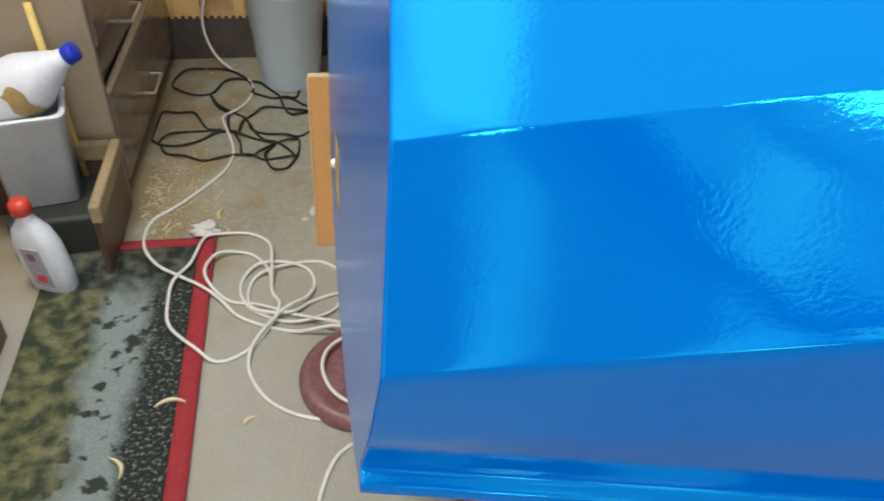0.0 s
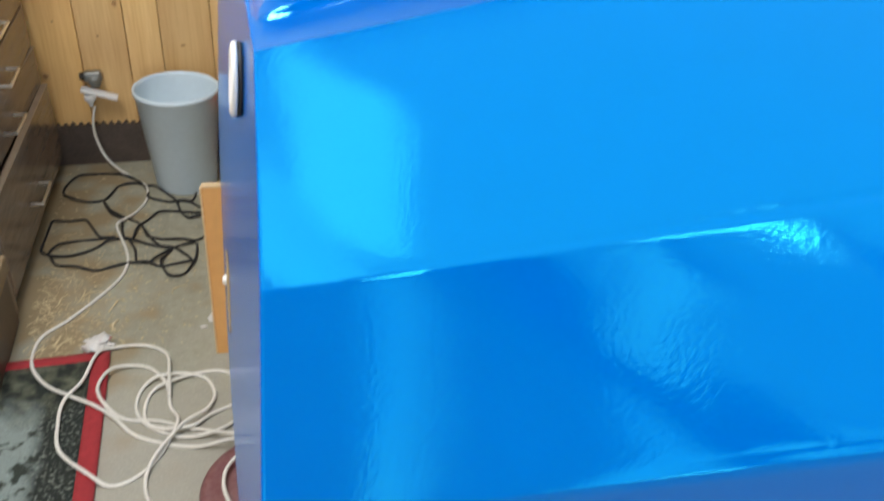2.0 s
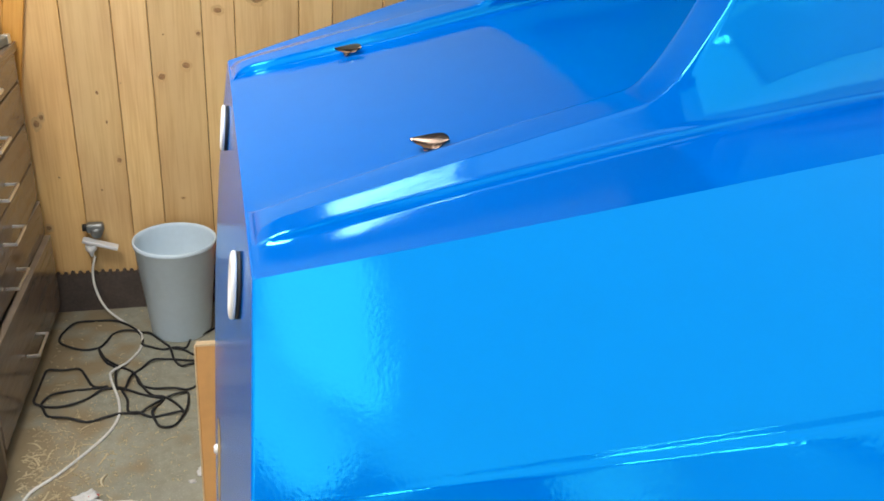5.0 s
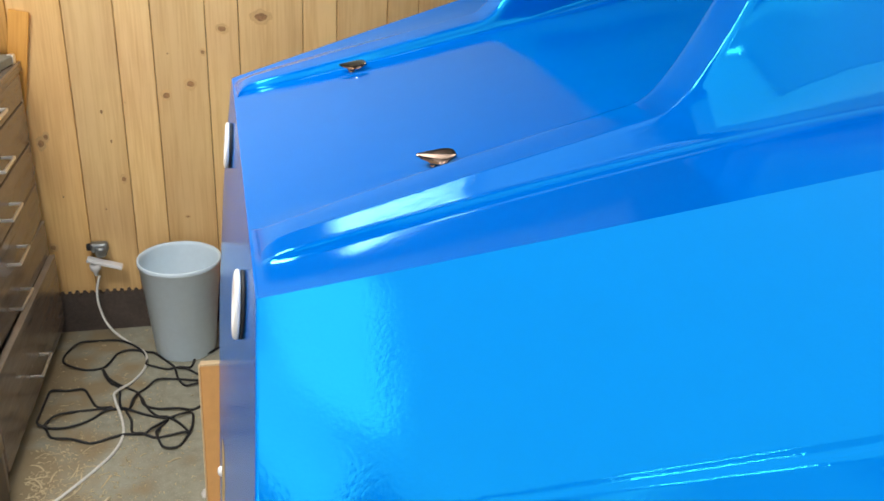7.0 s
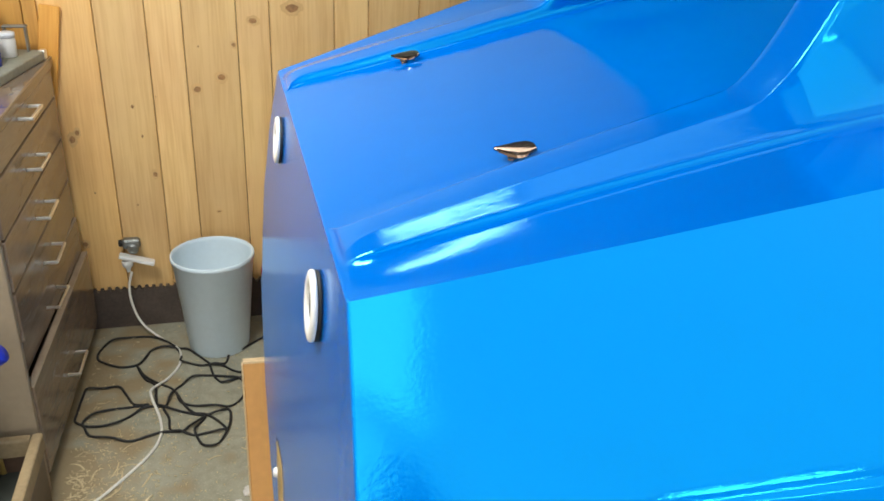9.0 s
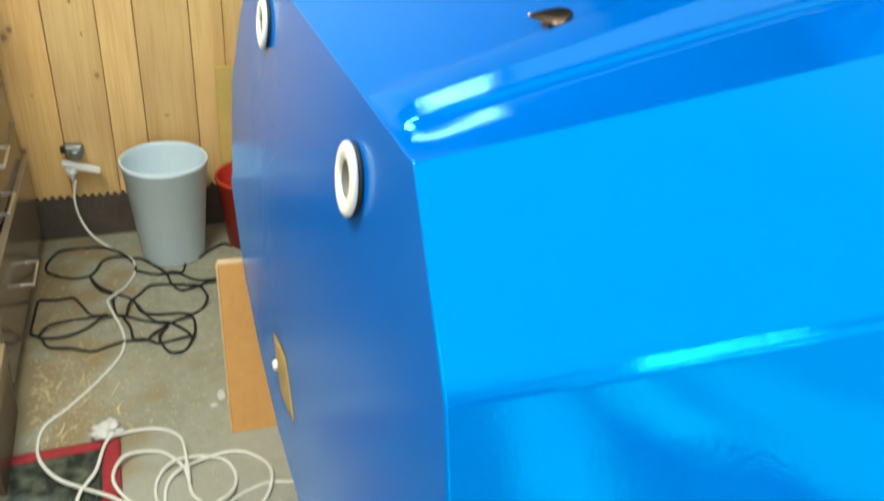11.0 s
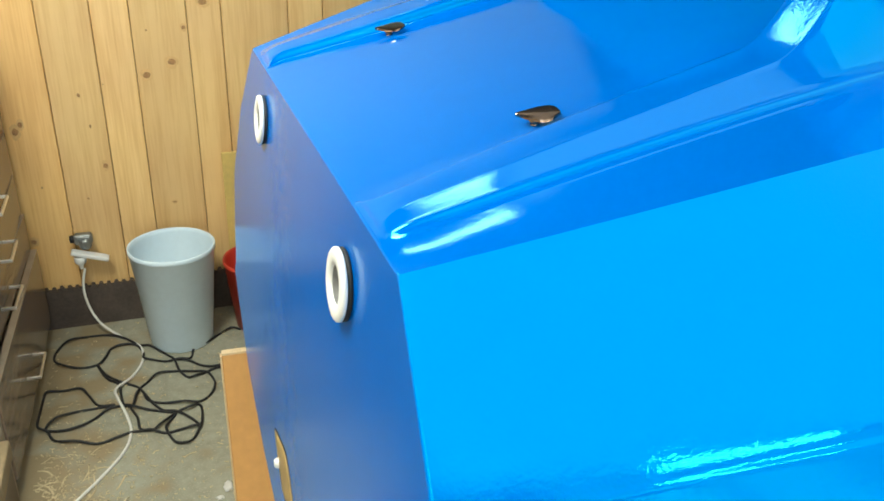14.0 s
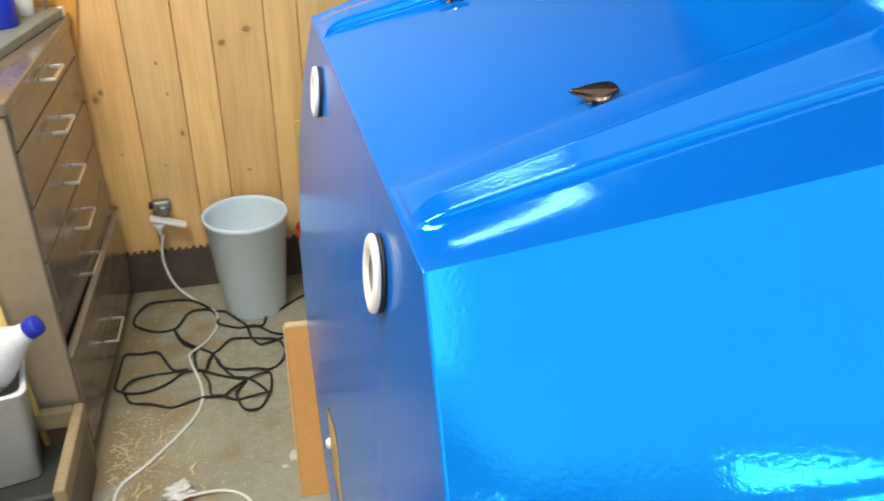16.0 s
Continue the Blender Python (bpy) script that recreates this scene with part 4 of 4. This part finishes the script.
# ---- rug ----
rug = thing("rug", pose(1.038, -1.09, 0), "worn dark green and white rug with a red woven border", "rug")


def rug_sheet(x0, x1, y0, y1, base, seed):
    bm = bmesh.new()
    nx, ny = max(2, int((x1 - x0) / 0.012)), max(2, int((y1 - y0) / 0.02))
    grid = []
    for j in range(ny + 1):
        row = []
        for i in range(nx + 1):
            x, y = x0 + (x1 - x0) * i / nx, y0 + (y1 - y0) * j / ny
            row.append(bm.verts.new((x, y, base + 0.003 * noise.noise(Vector((x * 9, y * 9, seed))))))
        grid.append(row)
    for a, b in zip(grid, grid[1:]):
        for i in range(nx):
            bm.faces.new((a[i], a[i + 1], b[i + 1], b[i]))
    edges = [e for e in bm.edges if e.is_boundary]
    ext = bmesh.ops.extrude_edge_only(bm, edges=edges)
    for v in (v for v in ext["geom"] if isinstance(v, bmesh.types.BMVert)):
        v.co.z = 0.0005
    return bm


bm = rug_sheet(0, 0.36, -1.5, 0, 0.009, 3)
bmesh.ops.translate(bm, vec=(-0.40, -0.028, 0), verts=bm.verts)
pile = part("woven_field", bm, rug_pile, rug, smooth=True)
part("side_border", rug_sheet(-0.04, 0.0, -1.53, 0.0, 0.012, 1), red_weave, rug, "red woven side binding", smooth=True)
part("end_border", rug_sheet(-0.40, -0.041, -0.028, 0.0, 0.012, 2), red_weave, rug, "red woven end binding", smooth=True)

rag = bmesh.new()
bmesh.ops.create_icosphere(rag, subdivisions=4, radius=1)
for v in rag.verts:
    p = v.co.copy()
    k = 0.75 + 0.55 * noise.noise(p * 1.7) + 0.35 * noise.noise(p * 4.5)
    v.co = Vector((p.x * 0.045 * k, p.y * 0.03 * k, max(-0.006, p.z * 0.02 * k)))
rag_ob = part("rag", rag, cloth, None, smooth=True)
rag_ob.matrix_world = pose(1.012, -1.062, 0.018, 0, 0, 25)
tagged(rag_ob, "crumpled white rag on the rug corner", "rag")

# ---- iron weight ----
weight = part("weight_plate", lathe([(0.017, 0.004), (0.017, 0.029), (0.021, 0.033), (0.040, 0.0335), (0.046, 0.031), (0.085, 0.0295), (0.112, 0.0295), (0.120, 0.033), (0.134, 0.032), (0.143, 0.026), (0.147, 0.017), (0.147, 0.004), (0.143, 0.0), (0.020, 0.0), (0.017, 0.004)], 64), maroon_iron, None, smooth=True)
weight.matrix_world = pose(1.397, -1.612, 0.0)
tagged(weight, "maroon painted iron weight plate on the floor", "weight plate")

# ---- open crate with basket, jug and bottle ----
crate = thing("open_crate", pose(0.81, -0.915, 0), "low grubby wooden crate with a pale batten rim beside the chest", "crate")
for name, size, at in (("rim_batten", (0.026, 0.30, 0.05), (-0.013, -0.15, 0.19)), ("rim_batten", (0.36, 0.026, 0.05), (-0.208, -0.013, 0.189)), ("rim_batten", (0.026, 0.30, 0.05), (-0.40, -0.15, 0.19))):
    part(name, box(size, at, 0.005, 2), batten_wood, crate)
for size, at in (((0.014, 0.296, 0.166), (-0.017, -0.15, 0.083)), ((0.014, 0.296, 0.166), (-0.40, -0.15, 0.083)), ((0.354, 0.014, 0.166), (-0.208, -0.013, 0.083))):
    part("side_board", box(size, at, 0.002, 1), dark_veneer, crate, "dark brown side board")
tray = part("dark_tray", box((0.22, 0.2, 0.118), (0, 0, 0.059), 0.012, 3), dark_clutter, None)
tray.matrix_world = pose(0.655, -1.03, 0.0, 0, 0, 8)
tagged(tray, "dark plastic tray inside the crate", "tray")


def square_tub(w, d, h, flare, wall=0.003, corner=0.018):
    """A tapered tub with rounded corners and a rolled rim."""
    def ring(z, k, inset):
        pts = []
        a, b, r = w / 2 * k - inset, d / 2 * k - inset, corner * k
        for cx, cy, a0 in ((a - r, b - r, 0), (-a + r, b - r, 90), (-a + r, -b + r, 180), (a - r, -b + r, 270)):
            for q in range(6):
                t = radians(a0 + 18 * q)
                pts.append((cx + r * math.cos(t), cy + r * math.sin(t), z))
        return pts
    bm = bmesh.new()
    levels = [(0, 1, 0.01), (0.004, 1, 0), (h * 0.96, flare, 0), (h * 0.965, flare, -0.005), (h, flare, -0.005), (h, flare, wall), (h * 0.9, flare, wall), (0.006, 1, wall)]
    rows = [[bm.verts.new(p) for p in ring(*lv)] for lv in levels]
    for a, b in zip(rows, rows[1:]):
        for i in range(24):
            bm.faces.new((a[i], a[(i + 1) % 24], b[(i + 1) % 24], b[i]))
    bm.faces.new(rows[0])
    bm.faces.new(rows[-1])
    return bm


tub = thing("white_tub", pose(0.628, -1.005, 0.118, 0, 0, 12), "tapered white plastic tub holding a jug", "tub")
part("tub_body", square_tub(0.16, 0.13, 0.25, 1.12), grimy_white, tub, smooth=True)
bm = square_tub(0.186, 0.152, 0.014, 1.0, 0.008, 0.022)
bmesh.ops.delete(bm, geom=[f for f in bm.faces if len(f.verts) > 4], context="FACES_ONLY")
bmesh.ops.translate(bm, vec=(0, 0, 0.235), verts=bm.verts)
part("rim", bm, white_plastic, tub, "thick white rolled rim", smooth=True)
jug = thing("plastic_jug", Matrix.Translation((0.60, -0.995, 0.385)) @ Matrix.Rotation(radians(58), 4, "Y"), "tilted milky white plastic jug with a blue cap", "jug")
part("jug_body", lathe([(0, -0.12), (0.066, -0.12), (0.076, -0.108), (0.077, 0.04), (0.07, 0.08), (0.046, 0.13), (0.026, 0.168), (0.021, 0.19), (0, 0.19)], 40), grimy_white, jug, smooth=True)
part("cap", lathe([(0.021, 0.186), (0.0235, 0.188), (0.0235, 0.21), (0.021, 0.214), (0, 0.214)], 30), blue_plastic, jug, "blue screw cap", smooth=True)
bm = bmesh.new()
stain = []
for j in range(5):
    row = []
    for i in range(9):
        ang = radians(-40 - 9 * i + 4 * math.sin(j * 1.7))
        row.append(bm.verts.new((0.0776 * math.cos(ang), 0.0776 * math.sin(ang), 0.035 + 0.011 * j + 0.005 * math.sin(i * 1.3))))
    stain.append(row)
for p, q in zip(stain, stain[1:]):
    for i in range(8):
        bm.faces.new((p[i], p[i + 1], q[i + 1], q[i]))
part("rust_stain", bm, patch_yellow, jug, "brown resin stain", smooth=True)
stick = part("yellow_stick", tube([Vector((0, 0, 0)), Vector((-0.012, 0.004, 0.20)), Vector((-0.028, 0.012, 0.462))], 0.009, 12), yellow_foam, None, smooth=True)
stick.matrix_world = pose(0.708, -0.932, 0.118)
tagged(stick, "thin yellow wooden handle standing behind the tub", "stick")


def flat_bottle():
    bm = bmesh.new()
    rows = []
    for z, a, b in ((0.0, 0.04, 0.022), (0.004, 0.046, 0.027), (0.06, 0.05, 0.029), (0.13, 0.048, 0.028), (0.165, 0.038, 0.024), (0.19, 0.018, 0.016), (0.2, 0.015, 0.015), (0.212, 0.015, 0.015)):
        rows.append([bm.verts.new((a * math.copysign(abs(math.cos(t)) ** 0.8, math.cos(t)), b * math.copysign(abs(math.sin(t)) ** 0.8, math.sin(t)), z)) for t in (2 * math.pi * k / 28 for k in range(28))])
    for p, q in zip(rows, rows[1:]):
        for i in range(28):
            bm.faces.new((p[i], p[(i + 1) % 28], q[(i + 1) % 28], q[i]))
    bm.faces.new(rows[0])
    bm.faces.new(rows[-1])
    return bm


bottle = thing("white_bottle", pose(0.672, -1.235, 0.001, 3, -4, -25) @ Matrix.Diagonal((1.25, 1.2, 1.08, 1)), "white plastic bottle with a red cap and printed label", "bottle")
part("bottle_body", flat_bottle(), grimy_white, bottle, smooth=True)
part("cap", lathe([(0.016, 0.21), (0.02, 0.211), (0.019, 0.235), (0.012, 0.243), (0, 0.243)], 24), red_plastic, bottle, "red screw cap", smooth=True)
part("label_patch", box((0.042, 0.003, 0.105), (0.004, -0.0285, 0.082), 0.001, 1), lavender_print, bottle, "long pale lavender label")
part("label_spot", box((0.016, 0.002, 0.020), (0.004, -0.0302, 0.112), 0.0008, 1), maroon_iron, bottle, "dark red label spot")
part("label_spot", box((0.022, 0.002, 0.02), (0.006, -0.0302, 0.052), 0.0008, 1), red_plastic, bottle, "red label spot")
bench_board = part("bench_board", box((0.03, 1.1, 0.3), (0.585, -1.95, 0.15), 0.004, 1), dark_veneer, None)
tagged(bench_board, "dark brown upright board standing beside the rug", "board")

# ---- behind the stern: red bucket and yellow card ----
bucket = thing("red_bucket", pose(1.50, -0.17, 0), "red plastic bucket holding brown offcuts", "bucket")
part("bucket_body", lathe([(0, 0.004), (0.085, 0.004), (0.09, 0.0), (0.115, 0.235), (0.12, 0.238), (0.12, 0.25), (0.116, 0.252), (0.112, 0.245), (0.088, 0.01), (0, 0.008)], 44), red_plastic, bucket, smooth=True)
part("offcut", box((0.05, 0.02, 0.2), (-0.05, 0.0, 0.15), 0.003, 1, Matrix.Rotation(0.2, 4, "Y")), raw_ply_edge, bucket)
card = part("yellow_card", box((0.3, 0.012, 0.585), (1.567, -0.045, 0.2925), 0.002, 1), yellow_foam, None)
tagged(card, "yellowed board leaning on the pine wall", "board")

# ---- skirting with a toothed upper edge ----
bm = bmesh.new()
xs = [0.79 + 0.003 * i for i in range(int((5.15 - 0.79) / 0.003))]
front, back = [], []
for k, x in enumerate(xs):
    tooth = step(-0.25, 0.25, math.sin(2 * math.pi * x / 0.0245) + 0.5 * noise.noise(Vector((x * 25, 3, 0))))
    zt = 0.142 + 0.010 * tooth + 0.003 * noise.noise(Vector((x * 40, 0, 0)))
    front.append((bm.verts.new((x, -0.032, 0.0)), bm.verts.new((x, -0.032, zt))))
    back.append((bm.verts.new((x, -0.013, 0.0)), bm.verts.new((x, -0.013, zt))))
for i in range(len(xs) - 1):
    bm.faces.new((front[i][0], front[i + 1][0], front[i + 1][1], front[i][1]))
    bm.faces.new((front[i][1], front[i + 1][1], back[i + 1][1], back[i][1]))
    bm.faces.new((back[i][1], back[i + 1][1], back[i + 1][0], back[i][0]))
structure("baseboard", bm, dark_board, "dark brown skirting strip with a ragged toothed top", "baseboard")

# ---- wood shavings and sawdust ----
rng = random.Random(4)
bm = bmesh.new()
for i in range(1100):
    if i < 700:
        x, y = 0.83 + abs(rng.gauss(0, 0.16)), -0.95 + rng.gauss(0, 0.2)
    else:
        x, y = rng.uniform(0.8, 1.4), rng.uniform(-1.05, -0.06)
    if x < 0.815 and y > -0.95 or y < -1.08 or y > -0.04 or x < 0.83 and y < -0.9:
        continue
    ln, wd, a = rng.uniform(0.003, 0.013) * (2.0 if rng.random() < 0.08 else 1), rng.uniform(0.0012, 0.0045), rng.uniform(0, math.pi)
    bend, z = rng.uniform(0.0, 0.004), rng.uniform(0.0008, 0.0025)
    d, s = Vector((math.cos(a), math.sin(a), 0)), Vector((-math.sin(a), math.cos(a), 0)) * wd
    pts = [Vector((x, y, z)) + d * ln * (t - 0.5) + Vector((0, 0, bend * (1 - (2 * t - 1) ** 2))) + s * 0.8 * math.sin(3 * t) for t in (0, 0.5, 1)]
    vs = [(bm.verts.new(p - s / 2), bm.verts.new(p + s / 2), bm.verts.new(p + Vector((0, 0, 0.001)))) for p in pts]
    for p, q in zip(vs, vs[1:]):
        bm.faces.new((p[0], p[2], q[2], q[0]))
        bm.faces.new((p[2], p[1], q[1], q[2]))
for i in range(26):
    x, y = 0.84 + abs(rng.gauss(0, 0.11)), -0.90 + rng.gauss(0, 0.12)
    if y < -1.06 or y > -0.5:
        continue
    ln, wd, a = rng.uniform(0.025, 0.065), rng.uniform(0.003, 0.006), rng.gauss(0.5, 0.7)
    d, s = Vector((math.cos(a), math.sin(a), 0)), Vector((-math.sin(a), math.cos(a), 0)) * wd
    bow = rng.uniform(-0.12, 0.12) * ln
    vs = []
    for t in (0.0, 0.25, 0.5, 0.75, 1.0):
        p = Vector((x, y, 0.0015 + 0.003 * math.sin(math.pi * t))) + d * ln * (t - 0.5) + s.normalized() * bow * math.sin(math.pi * t)
        vs.append((bm.verts.new(p - s / 2), bm.verts.new(p + s / 2), bm.verts.new(p + Vector((0, 0, 0.0012)))))
    for p, q in zip(vs, vs[1:]):
        bm.faces.new((p[0], p[2], q[2], q[0]))
        bm.faces.new((p[2], p[1], q[1], q[2]))
shavings = part("wood_shavings", bm, shaving_wood, None)
tagged(shavings, "pale wood shavings and sawdust scattered over the floor", "shavings", kind="stuff")

# ---- scraps ----
def curl(name, x, y, z, length, width, turn, mat, label, category):
    """A bent strip that lies on its side."""
    bm = bmesh.new()
    rows = []
    for i in range(11):
        t = i / 10 - 0.5
        cx, cy = length * t, length * 0.45 * (0.25 - t * t) * 2
        w = width * (0.35 + 0.65 * math.cos(math.pi * t) ** 0.5)
        rows.append([bm.verts.new((cx, cy - w / 2, 0.0006)), bm.verts.new((cx, cy, 0.0045 + 0.004 * (0.25 - t * t))), bm.verts.new((cx, cy + w / 2, 0.0006))])
    for p, q in zip(rows, rows[1:]):
        for k in range(3):
            bm.faces.new((p[k], p[(k + 1) % 3], q[(k + 1) % 3], q[k]))
    bm.faces.new(rows[0])
    bm.faces.new(rows[-1])
    ob = part(name, bm, mat, None, smooth=True)
    ob.matrix_world = pose(x, y, z, 0, 0, turn)
    return tagged(ob, label, category)


curl("shaving", 0.985, -1.65, 0.013, 0.062, 0.013, 8, shaving_pale, "pale curled wood shaving on the rug", "shaving")
curl("shaving", 0.898, -1.80, 0.013, 0.058, 0.013, -62, shaving_pale, "pale curled wood shaving on the rug", "shaving")
curl("shaving", 1.046, -0.975, 0.0, 0.05, 0.012, 85, shaving_pale, "pale curled wood shaving on the concrete", "shaving")
curl("shaving", 1.150, -1.70, 0.0, 0.032, 0.012, 40, shaving_pale, "pale curled wood shaving on the concrete", "shaving")
for k, (x, y, rx, ry, mat, label) in enumerate(((1.292, -0.985, 0.014, 0.022, cloth, "white flattened paper scrap beside the support board"), (1.268, -1.02, 0.010, 0.009, cloth, "small white paper scrap on the concrete"), (1.375, -1.415, 0.022, 0.035, grimy_white, "dull white plastic scrap beside the iron weight"))):
    bm = bmesh.new()
    bmesh.ops.create_icosphere(bm, subdivisions=3, radius=1)
    for v in bm.verts:
        q = v.co.copy()
        g = 0.8 + 0.5 * noise.noise(q * 1.6 + Vector((k * 7, 0, 0))) + 0.25 * noise.noise(q * 4 + Vector((0, k * 5, 0)))
        v.co = Vector((q.x * rx * g, q.y * ry * g, max(0.0, 0.001 + q.z * 0.003 * g)))
    ob = part("scrap", bm, mat, None, smooth=True)
    ob.matrix_world = pose(x, y, 0.0004)
    tagged(ob, label, "scrap")
for x, y, turn in ((1.028, -1.066, 20), (0.998, -1.046, 75)):
    curl("red_scrap", x, y, 0.028 if x > 1.0 else 0.0005, 0.03, 0.011, turn, red_plastic, "bright red scrap beside the white rag", "scrap")

# ---- wall boards, each by itself ----
SEAMS = [0.30, 0.46, 0.565, 0.73, 0.772, 0.927, 1.0775, 1.187, 1.3535, 1.458, 1.667, 1.78, 1.952, 2.06]
while SEAMS[-1] < 5.1:
    SEAMS.append(SEAMS[-1] + (0.162 if len(SEAMS) % 2 else 0.107))
board_meshes = {}


def wall_board(x0, x1):
    w = round(x1 - x0, 4)
    # leftmost boards take the tone with painted shade
    wood = shaded_orange_pine if x0 < 0.75 else amber_pine if x0 < 0.9 else pine
    if (w, wood) not in board_meshes:
        bm = bmesh.new()
        prof = [(0.0009, 0.0), (0.0009, -0.009), (0.003, -0.012), (w - 0.003, -0.012), (w - 0.0009, -0.009), (w - 0.0009, 0.0)]
        lo = [bm.verts.new((x, y, 0.0)) for x, y in prof]
        hi = [bm.verts.new((x, y, BOARD_TOP)) for x, y in prof]
        for i in range(len(prof)):
            j = (i + 1) % len(prof)
            bm.faces.new((lo[i], lo[j], hi[j], hi[i]))
        bm.faces.new(lo)
        bm.faces.new(hi)
        bmesh.ops.recalc_face_normals(bm, faces=bm.faces)
        me = bpy.data.meshes.new("board")
        bm.to_mesh(me)
        bm.free()
        me.materials.append(wood)
        board_meshes[w, wood] = me
    ob = new("board", board_meshes[w, wood])
    ob.location = (x0, 0.012, 0)
    ob.parent = wall_north
    return ob


for a, b in zip(SEAMS, SEAMS[1:]):
    wall_board(a, b)


def knot(x, z, rx, rz, parent):
    bm = bmesh.new()
    mid = bm.verts.new((x, -0.0009, z))
    ring = []
    for k in range(18):
        t = 2 * math.pi * k / 18
        g = 1 + 0.25 * noise.noise(Vector((math.cos(t) * 1.5 + x * 30, math.sin(t) * 1.5, z * 30)))
        ring.append(bm.verts.new((x + rx * g * math.cos(t), -0.0004, z + rz * g * math.sin(t))))
    for k in range(18):
        bm.faces.new((mid, ring[k], ring[(k + 1) % 18]))
    part("knot", bm, knot_wood, parent)
    if rx < 0.005:
        return
    bm = bmesh.new()
    mid = bm.verts.new((x, -0.0002, z))
    ring = []
    for k in range(24):
        t = 2 * math.pi * k / 24
        g = 1 + 0.3 * noise.noise(Vector((math.cos(t) * 2 + x * 20, math.sin(t) * 2, z * 20)))
        ring.append(bm.verts.new((x + rx * 1.7 * g * math.cos(t), -0.0001, z + rz * 2.1 * g * math.sin(t))))
    for k in range(24):
        bm.faces.new((mid, ring[k], ring[(k + 1) % 24]))
    part("knot_ring", bm, knot_halo, parent)


for x, z, rx, rz in ((0.815, 0.687, 0.009, 0.012), (0.833, 0.708, 0.006, 0.009), (1.216, 0.842, 0.011, 0.009), (1.295, 0.88, 0.012, 0.01), (1.057, 0.556, 0.007, 0.009), (0.806, 0.316, 0.009, 0.008), (1.01, 0.79, 0.004, 0.007), (1.03, 0.69, 0.003, 0.006), (1.34, 0.985, 0.006, 0.006), (1.405, 1.06, 0.013, 0.008), (1.53, 1.1, 0.02, 0.012), (0.99, 0.45, 0.003, 0.003), (1.255, 0.41, 0.006, 0.003), (1.085, 0.82, 0.002, 0.002), (1.23, 0.98, 0.003, 0.003), (0.86, 0.5, 0.003, 0.003)):
    knot(x, z, rx, rz, wall_north)
